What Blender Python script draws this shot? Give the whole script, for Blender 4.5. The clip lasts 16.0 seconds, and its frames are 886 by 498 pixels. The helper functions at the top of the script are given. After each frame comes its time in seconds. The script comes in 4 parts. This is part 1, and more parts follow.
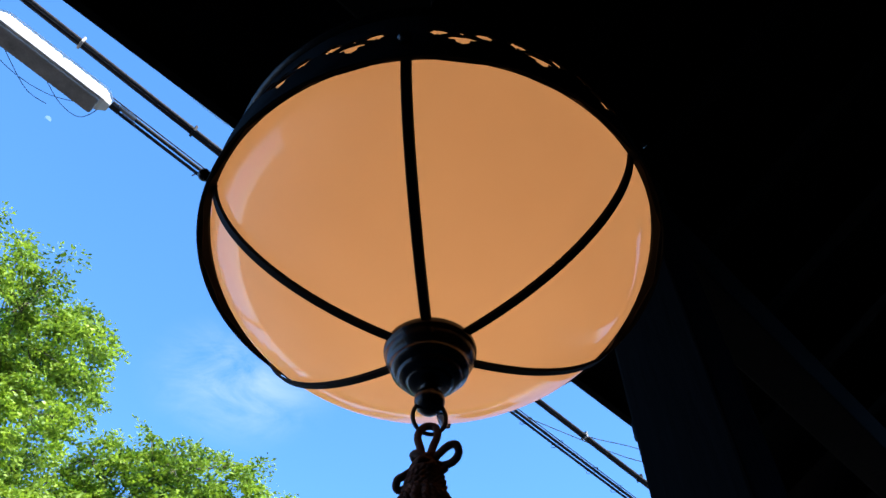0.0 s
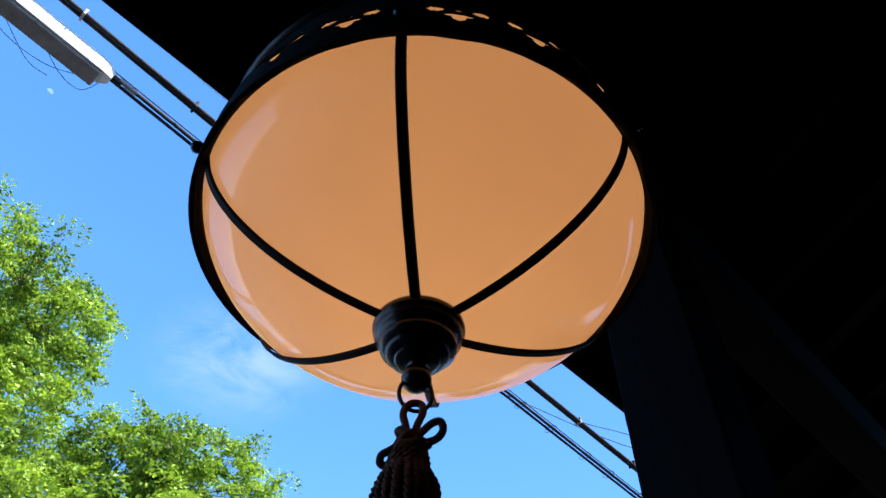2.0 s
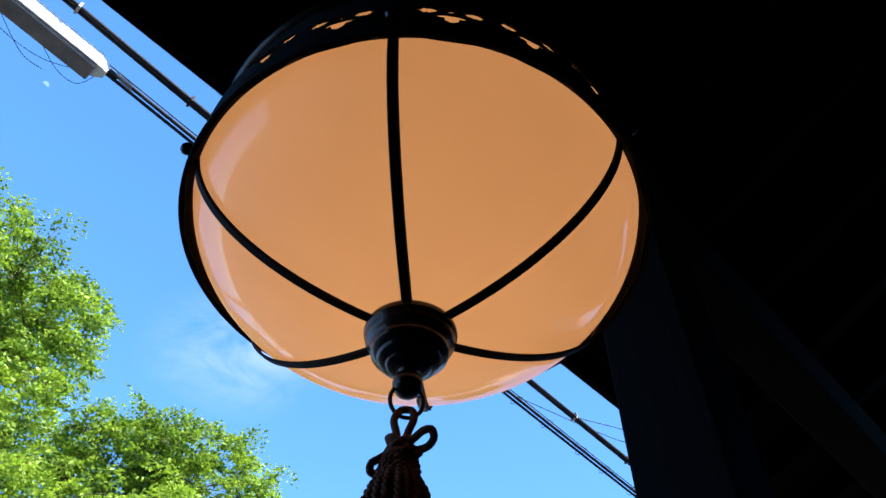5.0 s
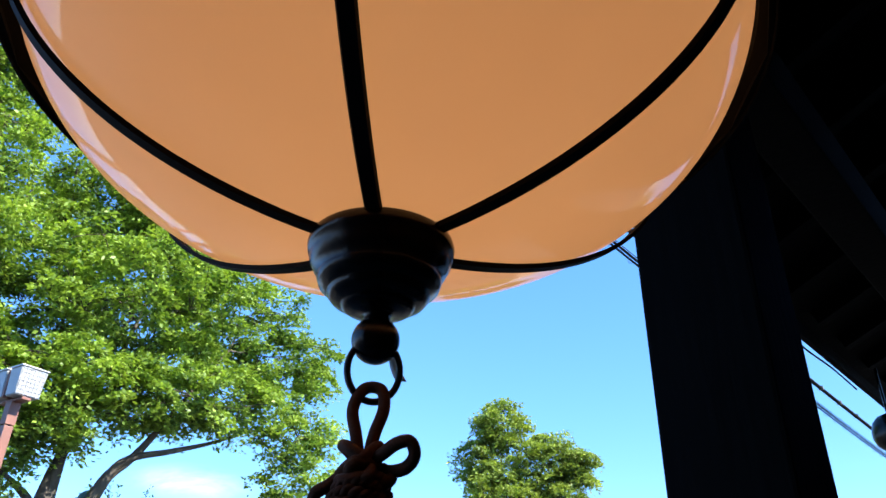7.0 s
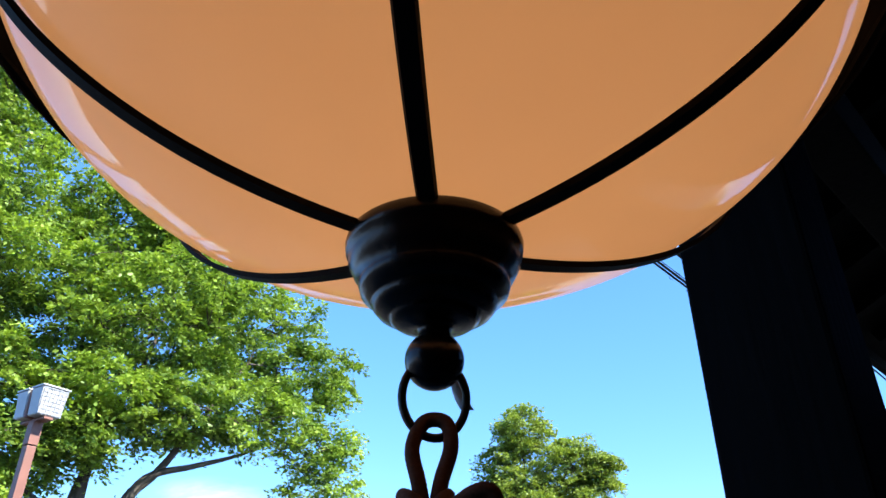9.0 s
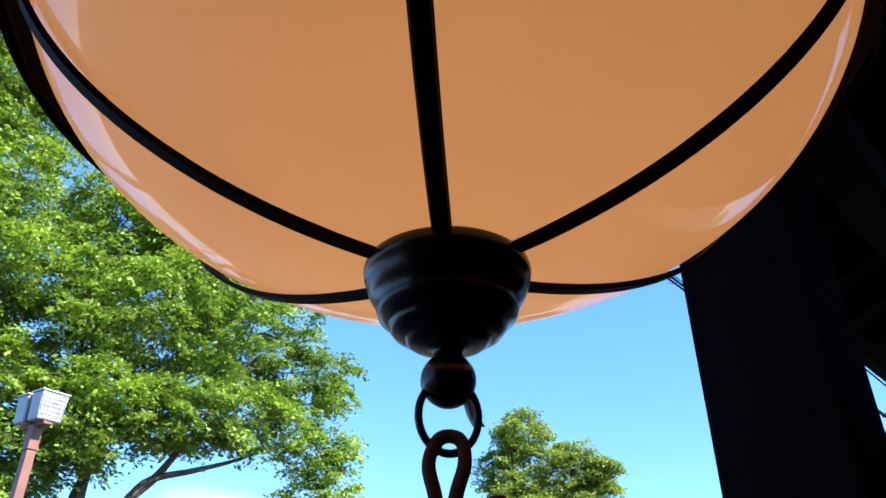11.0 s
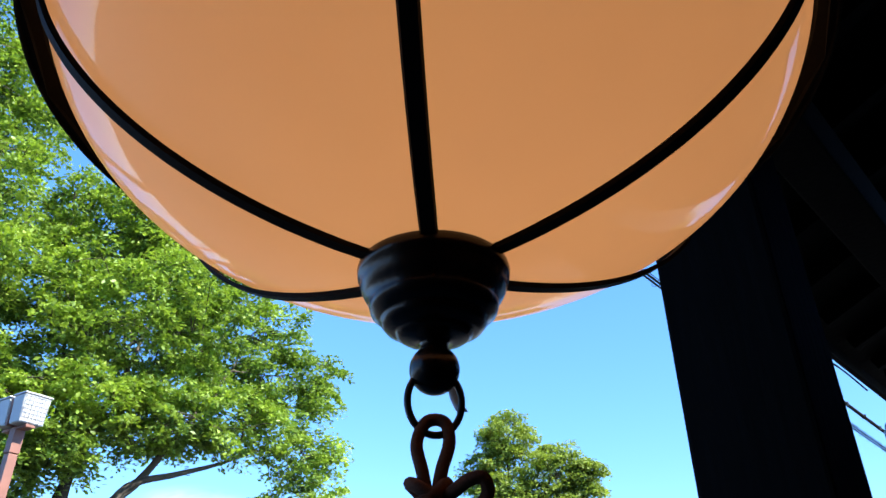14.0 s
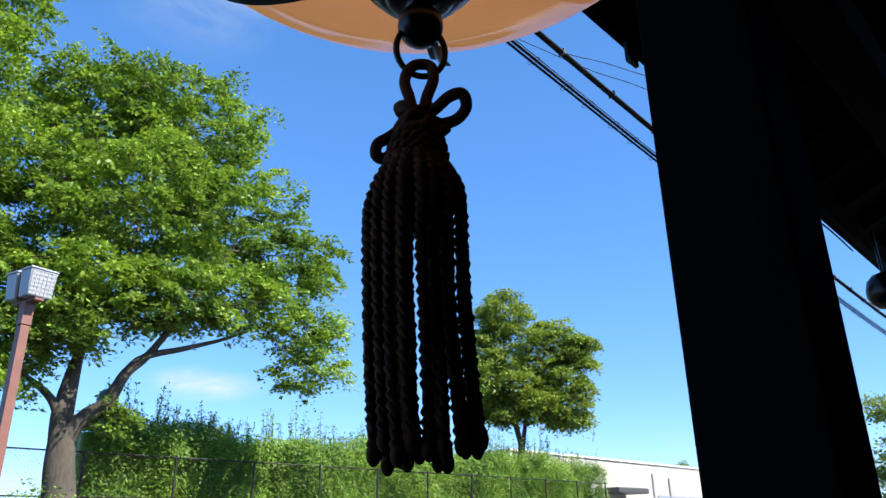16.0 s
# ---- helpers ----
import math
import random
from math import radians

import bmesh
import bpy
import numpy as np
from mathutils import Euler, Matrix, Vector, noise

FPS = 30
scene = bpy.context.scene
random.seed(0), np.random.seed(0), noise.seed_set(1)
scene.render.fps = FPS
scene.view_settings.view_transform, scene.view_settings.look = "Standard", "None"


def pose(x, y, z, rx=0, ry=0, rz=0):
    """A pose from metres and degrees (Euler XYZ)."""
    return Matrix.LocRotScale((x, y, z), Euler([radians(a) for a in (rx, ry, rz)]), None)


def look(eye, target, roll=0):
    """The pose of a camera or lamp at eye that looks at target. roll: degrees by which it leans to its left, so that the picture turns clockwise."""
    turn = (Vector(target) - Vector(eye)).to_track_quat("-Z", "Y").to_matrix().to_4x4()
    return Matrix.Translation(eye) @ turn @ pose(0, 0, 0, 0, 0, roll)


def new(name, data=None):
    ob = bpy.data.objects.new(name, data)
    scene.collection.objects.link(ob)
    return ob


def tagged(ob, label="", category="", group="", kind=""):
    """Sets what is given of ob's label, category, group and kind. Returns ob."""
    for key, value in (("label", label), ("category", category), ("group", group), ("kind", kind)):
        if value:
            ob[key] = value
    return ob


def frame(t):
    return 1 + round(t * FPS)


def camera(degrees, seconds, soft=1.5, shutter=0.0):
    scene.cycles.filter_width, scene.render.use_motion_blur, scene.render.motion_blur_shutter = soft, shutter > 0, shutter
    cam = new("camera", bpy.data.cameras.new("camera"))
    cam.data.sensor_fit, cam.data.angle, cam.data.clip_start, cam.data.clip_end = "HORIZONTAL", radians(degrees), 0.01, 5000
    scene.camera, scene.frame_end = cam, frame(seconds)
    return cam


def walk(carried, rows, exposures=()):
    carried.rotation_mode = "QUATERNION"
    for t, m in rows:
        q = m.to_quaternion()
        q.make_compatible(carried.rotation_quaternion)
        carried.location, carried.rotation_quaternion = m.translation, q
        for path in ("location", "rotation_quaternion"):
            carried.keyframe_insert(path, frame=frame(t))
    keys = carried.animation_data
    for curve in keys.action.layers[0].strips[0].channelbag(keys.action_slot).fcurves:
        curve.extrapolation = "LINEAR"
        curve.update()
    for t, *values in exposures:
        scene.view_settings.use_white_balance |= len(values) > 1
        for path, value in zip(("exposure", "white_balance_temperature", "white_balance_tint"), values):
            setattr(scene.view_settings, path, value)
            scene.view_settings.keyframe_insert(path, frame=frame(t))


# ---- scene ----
LENS = 62.87
cam = camera(LENS, 16.0)
# seconds, x, y, z, and the turn in degrees
PATH = [
    (0, 0.0448, -0.4452, 1.7036, 140.869, -0.075, 4.205),
    (0.5, 0.0468, -0.4434, 1.7019, 140.445, -0.588, 3.831),
    (1, 0.0539, -0.4422, 1.6982, 139.786, -0.866, 3.580),
    (1.5, 0.0523, -0.4408, 1.7026, 139.528, -0.929, 3.351),
    (2, 0.0520, -0.4410, 1.7019, 139.569, -1.023, 3.069),
    (2.5, 0.0561, -0.4440, 1.7058, 139.320, -1.165, 2.955),
    (3, 0.0529, -0.4454, 1.7096, 139.272, -1.020, 2.965),
    (3.5, 0.0545, -0.4448, 1.7081, 139.248, -1.032, 2.731),
    (6, 0.0572, -0.4388, 1.7237, 138.801, -0.805, 2.784),
    (6.2, 0.0577, -0.4282, 1.7817, 132.208, -0.019, 2.542),
    (6.4, 0.0556, -0.4088, 1.8287, 126.542, -0.673, 1.644),
    (6.5, 0.0546, -0.3943, 1.8549, 124.524, -1.101, 1.350),
    (6.7, 0.0528, -0.3762, 1.8940, 122.023, -1.005, 1.222),
    (7, 0.0465, -0.3349, 1.9308, 119.174, -1.175, 1.569),
    (7.5, 0.0351, -0.3125, 1.9441, 117.571, -0.955, 2.517),
    (8, 0.0302, -0.2946, 1.9523, 118.273, -0.578, 2.889),
    (8.5, 0.0263, -0.2767, 1.9591, 118.911, -0.230, 3.150),
    (9, 0.0215, -0.2746, 1.9605, 119.664, -0.075, 3.499),
    (11.5, 0.0167, -0.3072, 1.9581, 120.031, 0.065, 3.389),
    (12, 0.0176, -0.3158, 1.9547, 120.123, 0.163, 3.017),
    (12.5, 0.0182, -0.3183, 1.9559, 119.936, 0.331, 2.796),
    (13, 0.0190, -0.3258, 1.9570, 119.974, 0.431, 2.605),
    (13.5, 0.0171, -0.3291, 1.9526, 120.059, 0.751, 2.666),
    (14, 0.0178, -0.3248, 1.9427, 120.173, 0.452, 2.397),
    (14.2, 0.0211, -0.3324, 1.9094, 119.467, 0.935, 2.680),
    (14.5, 0.0246, -0.3258, 1.8782, 117.279, 0.764, 2.445),
    (15, 0.0261, -0.3214, 1.8411, 113.947, 0.862, 2.642),
    (15.5, 0.0258, -0.3290, 1.8189, 111.970, 1.038, 2.638),
    (16, 0.0223, -0.3134, 1.8191, 111.059, 0.847, 2.363),
]
EXPOSURES = [(0.0, 1.72), (6.0, 1.80), (7.0, 1.62), (9.0, 1.61), (12.5, 1.62), (14.0, 1.63), (14.5, 1.54), (15.0, 1.30), (16.0, 1.02)]
walk(cam, [(r[0], pose(*r[1:])) for r in PATH], EXPOSURES)

# ---- light ----
SUN_AZ, SUN_EL = 117.0, 40.0          # degrees clockwise from +y, and above the horizon
world = bpy.data.worlds.new("world")
scene.world = world
world.use_nodes = True
wn, wl = world.node_tree.nodes, world.node_tree.links
wn.clear()
w_out = wn.new("ShaderNodeOutputWorld")
w_bg = wn.new("ShaderNodeBackground")
w_sky = wn.new("ShaderNodeTexSky")
w_sky.sky_type = "NISHITA"
w_sky.sun_disc = False
w_sky.sun_elevation = radians(SUN_EL)
w_sky.sun_rotation = radians(SUN_AZ)
w_sky.air_density, w_sky.dust_density, w_sky.ozone_density = 1.0, 0.0, 3.0
w_sky.altitude = 2500.0
w_bg.inputs["Strength"].default_value = 0.15
# a small fair-weather cloud low down and a thin wisp above it
w_co = wn.new("ShaderNodeTexCoord")
w_noise = wn.new("ShaderNodeTexNoise")
w_noise.inputs["Scale"].default_value = 9.0
w_noise.inputs["Detail"].default_value = 8.0
w_noise.inputs["Roughness"].default_value = 0.62
w_noise.inputs["Distortion"].default_value = 0.5
w_map = wn.new("ShaderNodeMapping")
w_map.inputs["Scale"].default_value = (1.0, 1.0, 2.6)
wl.new(w_co.outputs["Generated"], w_map.inputs["Vector"])
wl.new(w_map.outputs["Vector"], w_noise.inputs["Vector"])


def sky_cloud(before, centre, size, amount, low, high):
    off = wn.new("ShaderNodeVectorMath")
    off.operation = "SUBTRACT"
    off.inputs[1].default_value = centre
    wl.new(w_co.outputs["Generated"], off.inputs[0])
    mul = wn.new("ShaderNodeVectorMath")
    mul.operation = "MULTIPLY"
    mul.inputs[1].default_value = size
    wl.new(off.outputs[0], mul.inputs[0])
    ln = wn.new("ShaderNodeVectorMath")
    ln.operation = "LENGTH"
    wl.new(mul.outputs[0], ln.inputs[0])
    mask = wn.new("ShaderNodeMapRange")
    mask.interpolation_type = "SMOOTHSTEP"
    mask.inputs["From Min"].default_value, mask.inputs["From Max"].default_value = 1.0, 0.1
    wl.new(ln.outputs["Value"], mask.inputs["Value"])
    tex = wn.new("ShaderNodeMapRange")
    tex.inputs["From Min"].default_value, tex.inputs["From Max"].default_value = low, high
    wl.new(w_noise.outputs["Fac"], tex.inputs["Value"])
    both = wn.new("ShaderNodeMath")
    both.operation = "MULTIPLY"
    wl.new(mask.outputs[0], both.inputs[0])
    wl.new(tex.outputs[0], both.inputs[1])
    amt = wn.new("ShaderNodeMath")
    amt.operation = "MULTIPLY"
    amt.inputs[1].default_value = amount
    wl.new(both.outputs[0], amt.inputs[0])
    mix = wn.new("ShaderNodeMixRGB")
    mix.inputs[2].default_value = (3.4, 3.5, 3.6, 1)
    wl.new(amt.outputs[0], mix.inputs[0])
    wl.new(before, mix.inputs[1])
    return mix.outputs["Color"]


w_hue = wn.new("ShaderNodeHueSaturation")
w_hue.inputs["Saturation"].default_value = 1.28
w_hue.inputs["Hue"].default_value = 0.497
w_gam = wn.new("ShaderNodeGamma")
w_gam.inputs["Gamma"].default_value = 0.66
w_mul = wn.new("ShaderNodeMixRGB")
w_mul.blend_type = "MULTIPLY"
w_mul.inputs[0].default_value = 1.0
w_mul.inputs[2].default_value = (1.27, 1.36, 1.66, 1)
wl.new(w_sky.outputs["Color"], w_gam.inputs["Color"])
wl.new(w_gam.outputs["Color"], w_mul.inputs[1])
wl.new(w_mul.outputs["Color"], w_hue.inputs["Color"])
w_col = sky_cloud(w_hue.outputs["Color"], (-0.345, 0.922, 0.178), (11.0, 11.0, 36.0), 0.75, 0.35, 0.62)
w_col = sky_cloud(w_col, (-0.318, 0.715, 0.623), (7.0, 7.0, 12.0), 0.28, 0.38, 0.75)
wl.new(w_col, w_bg.inputs["Color"])
wl.new(w_bg.outputs["Background"], w_out.inputs["Surface"])

sun_data = bpy.data.lights.new("sun", "SUN")
sun_data.energy, sun_data.angle, sun_data.color = 5.0, radians(0.5), (1.0, 0.95, 0.86)
sun = new("sun", sun_data)
_a, _e = radians(SUN_AZ), radians(SUN_EL)
SUN_DIR = Vector((math.sin(_a) * math.cos(_e), math.cos(_a) * math.cos(_e), math.sin(_e)))
sun.matrix_world = look(SUN_DIR * 50, (0, 0, 0))

Z0 = 2.25                              # height of the lantern's middle
bulb_data = bpy.data.lights.new("bulb", "POINT")
bulb_data.energy, bulb_data.color, bulb_data.shadow_soft_size = 0.40, (1.0, 0.65, 0.39), 0.03
bulb = new("bulb", bulb_data)
bulb.location = (0, 0, Z0 + 0.05)

# ---- directions of the place ----
EYE = Vector((0.0223, -0.3134, 1.8191))
STREET = 40.60                          # the way the street and the eave run, degrees from +y towards +x
U = Vector((math.sin(radians(STREET)), math.cos(radians(STREET)), 0))
V = Vector((math.cos(radians(STREET)), -math.sin(radians(STREET)), 0))   # towards the building


def at(az, el, d):
    """A point by bearing and height angle, d metres off along the ground."""
    a = radians(az)
    return EYE + Vector((d * math.sin(a), d * math.cos(a), d * math.tan(radians(el))))


def uv(u, v, z):
    return U * u + V * v + Vector((0, 0, z))


# ---- materials ----
def material(name, color, rough=0.6, metal=0.0, vary=0.25, scale=8.0, bump=0.2, bscale=60.0, spec=0.5, color2=None, stretch=(1, 1, 1), obj_rand=0.0):
    m = bpy.data.materials.new(name)
    m.use_nodes = True
    n, l = m.node_tree.nodes, m.node_tree.links
    b = n["Principled BSDF"]
    b.inputs["Roughness"].default_value = rough
    b.inputs["Metallic"].default_value = metal
    b.inputs["Specular IOR Level"].default_value = spec
    co = n.new("ShaderNodeTexCoord")
    mp = n.new("ShaderNodeMapping")
    mp.inputs["Scale"].default_value = stretch
    l.new(co.outputs["Object"], mp.inputs["Vector"])
    big = n.new("ShaderNodeTexNoise")
    big.inputs["Scale"].default_value = scale
    big.inputs["Detail"].default_value = 6.0
    fine = n.new("ShaderNodeTexNoise")
    fine.inputs["Scale"].default_value = bscale
    fine.inputs["Detail"].default_value = 4.0
    l.new(mp.outputs["Vector"], big.inputs["Vector"])
    l.new(mp.outputs["Vector"], fine.inputs["Vector"])
    ramp = n.new("ShaderNodeValToRGB")
    c2 = color2 or tuple(c * (1 - vary) for c in color)
    hi = tuple(min(1, c * (1 + vary * 0.5)) for c in color)
    ramp.color_ramp.elements[0].position, ramp.color_ramp.elements[1].position = 0.3, 0.7
    ramp.color_ramp.elements[0].color = (*c2, 1)
    ramp.color_ramp.elements[1].color = (*hi, 1)
    mixf = n.new("ShaderNodeMath")
    mixf.operation = "MULTIPLY_ADD"
    mixf.inputs[1].default_value = 0.35
    l.new(fine.outputs["Fac"], mixf.inputs[0])
    half = n.new("ShaderNodeMath")
    half.operation = "MULTIPLY"
    half.inputs[1].default_value = 0.65
    l.new(big.outputs["Fac"], half.inputs[0])
    l.new(half.outputs[0], mixf.inputs[2])
    l.new(mixf.outputs[0], ramp.inputs["Fac"])
    l.new(ramp.outputs["Color"], b.inputs["Base Color"])
    if bump:
        bp = n.new("ShaderNodeBump")
        bp.inputs["Strength"].default_value = bump
        bp.inputs["Distance"].default_value = 0.4 / bscale
        l.new(fine.outputs["Fac"], bp.inputs["Height"])
        l.new(bp.outputs["Normal"], b.inputs["Normal"])
    return m


def leaf_material(name, dark, light, glow=0.45):
    m = bpy.data.materials.new(name)
    m.use_nodes = True
    n, l = m.node_tree.nodes, m.node_tree.links
    n.clear()
    out = n.new("ShaderNodeOutputMaterial")
    geo = n.new("ShaderNodeNewGeometry")
    ramp = n.new("ShaderNodeValToRGB")
    ramp.color_ramp.elements[0].color = (*dark, 1)
    ramp.color_ramp.elements[1].color = (*light, 1)
    co = n.new("ShaderNodeTexCoord")
    ns = n.new("ShaderNodeTexNoise")
    ns.inputs["Scale"].default_value = 0.7
    add = n.new("ShaderNodeMath")
    add.operation = "MULTIPLY_ADD"
    add.inputs[1].default_value = 0.6
    mul = n.new("ShaderNodeMath")
    mul.operation = "MULTIPLY_ADD"
    mul.inputs[1].default_value = 1.4
    mul.inputs[2].default_value = -0.5
    l.new(co.outputs["Object"], ns.inputs["Vector"])
    l.new(ns.outputs["Fac"], mul.inputs[0])
    l.new(geo.outputs["Random Per Island"], add.inputs[0])
    l.new(mul.outputs[0], add.inputs[2])
    l.new(add.outputs[0], ramp.inputs["Fac"])
    b = n.new("ShaderNodeBsdfPrincipled")
    b.inputs["Roughness"].default_value = 0.45
    b.inputs["Specular IOR Level"].default_value = 0.35
    t = n.new("ShaderNodeBsdfTranslucent")
    warm = n.new("ShaderNodeMixRGB")
    warm.blend_type = "MULTIPLY"
    warm.inputs[0].default_value = 1.0
    warm.inputs[2].default_value = (1.3, 1.35, 0.6, 1)
    mix = n.new("ShaderNodeMixShader")
    mix.inputs[0].default_value = glow
    l.new(ramp.outputs["Color"], b.inputs["Base Color"])
    l.new(ramp.outputs["Color"], warm.inputs[1])
    l.new(warm.outputs["Color"], t.inputs["Color"])
    l.new(b.outputs[0], mix.inputs[1])
    l.new(t.outputs[0], mix.inputs[2])
    l.new(mix.outputs[0], out.inputs["Surface"])
    return m


def opal_material():
    m = bpy.data.materials.new("opal_glass")
    m.use_nodes = True
    n, l = m.node_tree.nodes, m.node_tree.links
    n.clear()
    out = n.new("ShaderNodeOutputMaterial")
    co = n.new("ShaderNodeTexCoord")
    ns = n.new("ShaderNodeTexNoise")
    ns.inputs["Scale"].default_value = 7.0
    ns.inputs["Detail"].default_value = 3.0
    l.new(co.outputs["Object"], ns.inputs["Vector"])
    ramp = n.new("ShaderNodeValToRGB")
    ramp.color_ramp.elements[0].position, ramp.color_ramp.elements[1].position = 0.3, 0.75
    ramp.color_ramp.elements[0].color = (0.80, 0.60, 0.40, 1)
    ramp.color_ramp.elements[1].color = (0.86, 0.66, 0.45, 1)
    l.new(ns.outputs["Fac"], ramp.inputs["Fac"])
    wave = n.new("ShaderNodeTexNoise")
    wave.inputs["Scale"].default_value = 16.0
    wave.inputs["Detail"].default_value = 1.0
    l.new(co.outputs["Object"], wave.inputs["Vector"])
    bp = n.new("ShaderNodeBump")
    bp.inputs["Strength"].default_value = 0.10
    bp.inputs["Distance"].default_value = 0.006
    l.new(wave.outputs["Fac"], bp.inputs["Height"])
    b = n.new("ShaderNodeBsdfPrincipled")
    b.inputs["Roughness"].default_value = 0.05
    b.inputs["IOR"].default_value = 1.5
    l.new(ramp.outputs["Color"], b.inputs["Base Color"])
    l.new(bp.outputs["Normal"], b.inputs["Normal"])
    t = n.new("ShaderNodeBsdfTranslucent")
    l.new(ramp.outputs["Color"], t.inputs["Color"])
    mix = n.new("ShaderNodeMixShader")
    mix.inputs[0].default_value = 0.5
    l.new(b.outputs[0], mix.inputs[1])
    l.new(t.outputs[0], mix.inputs[2])
    l.new(mix.outputs[0], out.inputs["Surface"])
    return m


M_OPAL = opal_material()
M_IRON = material("dark_bronze", (0.016, 0.013, 0.011), 0.27, 0.6, 0.5, 30, 0.15, 300, color2=(0.010, 0.008, 0.008))
M_STRAP = material("dull_bronze_strap", (0.011, 0.008, 0.007), 0.75, 0, 0.5, 30, 0.2, 300, spec=0.12)
# crown bronze coloured near black so the globe's glow hardly shows on it
M_RIM = material("near_black_bronze_rim", (0.005, 0.0045, 0.004), 0.8, 0, 0.4, 30, 0.2, 300, spec=0.06)
M_RING = material("blackened_wire", (0.02, 0.017, 0.015), 0.4, 0.6, 0.4, 40, 0.1, 300)
M_CORD = material("brown_cord", (0.11, 0.048, 0.028), 0.9, 0, 0.5, 90, 0.5, 900, spec=0.15)
# post wood: the porch's low light is worked into a near-black base colour
M_WOOD = material("shade_darkened_wood", (0.0045, 0.004, 0.004), 0.75, 0, 0.5, 5, 0.35, 60, spec=0.04, stretch=(1, 1, 0.12))
# roof, beam and wall boards carry the under-roof shade as near-black colour
M_WOODH = material("shade_darkened_boards", (0.004, 0.0035, 0.003), 0.8, 0, 0.5, 5, 0.3, 40, spec=0.04)
M_TILE = material("roof_tile", (0.10, 0.10, 0.11), 0.5, 0, 0.3, 6, 0.3, 60)
M_GROUND = material("asphalt", (0.055, 0.054, 0.052), 0.9, 0, 0.4, 0.6, 0.4, 40)
M_CABLE = material("black_cable", (0.014, 0.014, 0.016), 0.7, 0, 0.3, 20, 0.1, 200, spec=0.2)
M_STEEL = material("galvanised_steel", (0.45, 0.46, 0.47), 0.45, 0.7, 0.3, 20, 0.1, 100)
M_WHITE = material("white_weathered_plastic", (0.66, 0.66, 0.64), 0.5, 0, 0.12, 6, 0.1, 60)
M_GREYP = material("grey_plastic", (0.20, 0.19, 0.18), 0.6, 0, 0.4, 9, 0.2, 60)
M_BARK = material("zelkova_bark", (0.10, 0.085, 0.068), 0.9, 0, 0.5, 3, 0.8, 22, spec=0.2, stretch=(1, 1, 0.4))
M_LEAF = leaf_material("zelkova_leaf", (0.045, 0.105, 0.022), (0.36, 0.50, 0.08), 0.38)
M_LEAF2 = leaf_material("camphor_leaf", (0.07, 0.12, 0.028), (0.36, 0.45, 0.08), 0.36)
M_HEDGE = leaf_material("hedge_leaf", (0.045, 0.115, 0.02), (0.30, 0.45, 0.06), 0.36)
M_POST = material("brown_painted_steel", (0.20, 0.085, 0.06), 0.5, 0, 0.2, 8, 0.1, 80)
M_FENCE = material("dark_fence_steel", (0.02, 0.018, 0.016), 0.5, 0.3, 0.3, 10, 0.1, 90)
M_LAMPG = material("frosted_lamp_glass", (0.36, 0.36, 0.35), 0.35, 0, 0.06, 5, 0.05, 60)
M_PLASTER = material("white_render_wall", (0.43, 0.40, 0.355), 0.9, 0, 0.2, 0.5, 0.2, 12)
M_DARKMET = material("dark_canopy_metal", (0.06, 0.055, 0.05), 0.5, 0, 0.3, 3, 0.1, 40)
M_COPPER = material("green_patina_copper", (0.10, 0.20, 0.16), 0.6, 0.2, 0.3, 8, 0.1, 60)
M_TIE = material("clear_plastic_strip", (0.75, 0.80, 0.86), 0.2, 0, 0.1, 60, 0.0, 100)


# ---- building helpers ----
def mesh_object(name, verts, faces, mat, parent=None, smooth=False, label=""):
    me = bpy.data.meshes.new(name)
    me.from_pydata([tuple(v) for v in verts], [], faces)
    me.materials.append(mat)
    if smooth:
        me.shade_smooth()
    ob = new(name, me)
    if parent:
        ob.parent = parent
    if label:
        tagged(ob, label)
    return ob


def part(name, bm, mat, parent=None, label="", smooth=False):
    me = bpy.data.meshes.new(name)
    bmesh.ops.recalc_face_normals(bm, faces=bm.faces)
    bm.to_mesh(me)
    bm.free()
    me.materials.append(mat)
    if smooth:
        me.shade_smooth()
    ob = new(name, me)
    if parent:
        ob.parent = parent
    if label:
        tagged(ob, label)
    return ob


def thing(name, label, category, loc=(0, 0, 0), group="", kind=""):
    e = new(name)
    e.location = loc
    return tagged(e, label, category, group, kind)


def box_bm(size, loc=(0, 0, 0), turn=None, bevel=0.0, bm=None):
    """A bevelled box; turn is a 3x3 or 4x4 rotation."""
    b = bmesh.new()
    bmesh.ops.create_cube(b, size=1.0)
    for v in b.verts:
        v.co = Vector((v.co.x * size[0], v.co.y * size[1], v.co.z * size[2]))
    if bevel:
        bmesh.ops.bevel(b, geom=b.edges[:], offset=bevel, segments=2, affect="EDGES", profile=0.6)
    m = Matrix.Translation(loc) @ (turn.to_4x4() if turn else Matrix())
    bmesh.ops.transform(b, matrix=m, verts=b.verts)
    return b


def lathe_bm(profile, seg=48):
    """A closed body of revolution about z from (radius, z) pairs."""
    b = bmesh.new()
    rings = []
    for r, z in profile:
        if r < 1e-6:
            rings.append([b.verts.new((0, 0, z))])
        else:
            rings.append([b.verts.new((r * math.cos(2 * math.pi * i / seg), r * math.sin(2 * math.pi * i / seg), z)) for i in range(seg)])
    for a, c in zip(rings, rings[1:]):
        for i in range(seg):
            j = (i + 1) % seg
            if len(a) == 1 and len(c) == 1:
                continue
            if len(a) == 1:
                b.faces.new((a[0], c[i], c[j]))
            elif len(c) == 1:
                b.faces.new((a[i], c[0], a[j]))
            else:
                b.faces.new((a[i], c[i], c[j], a[j]))
    return b


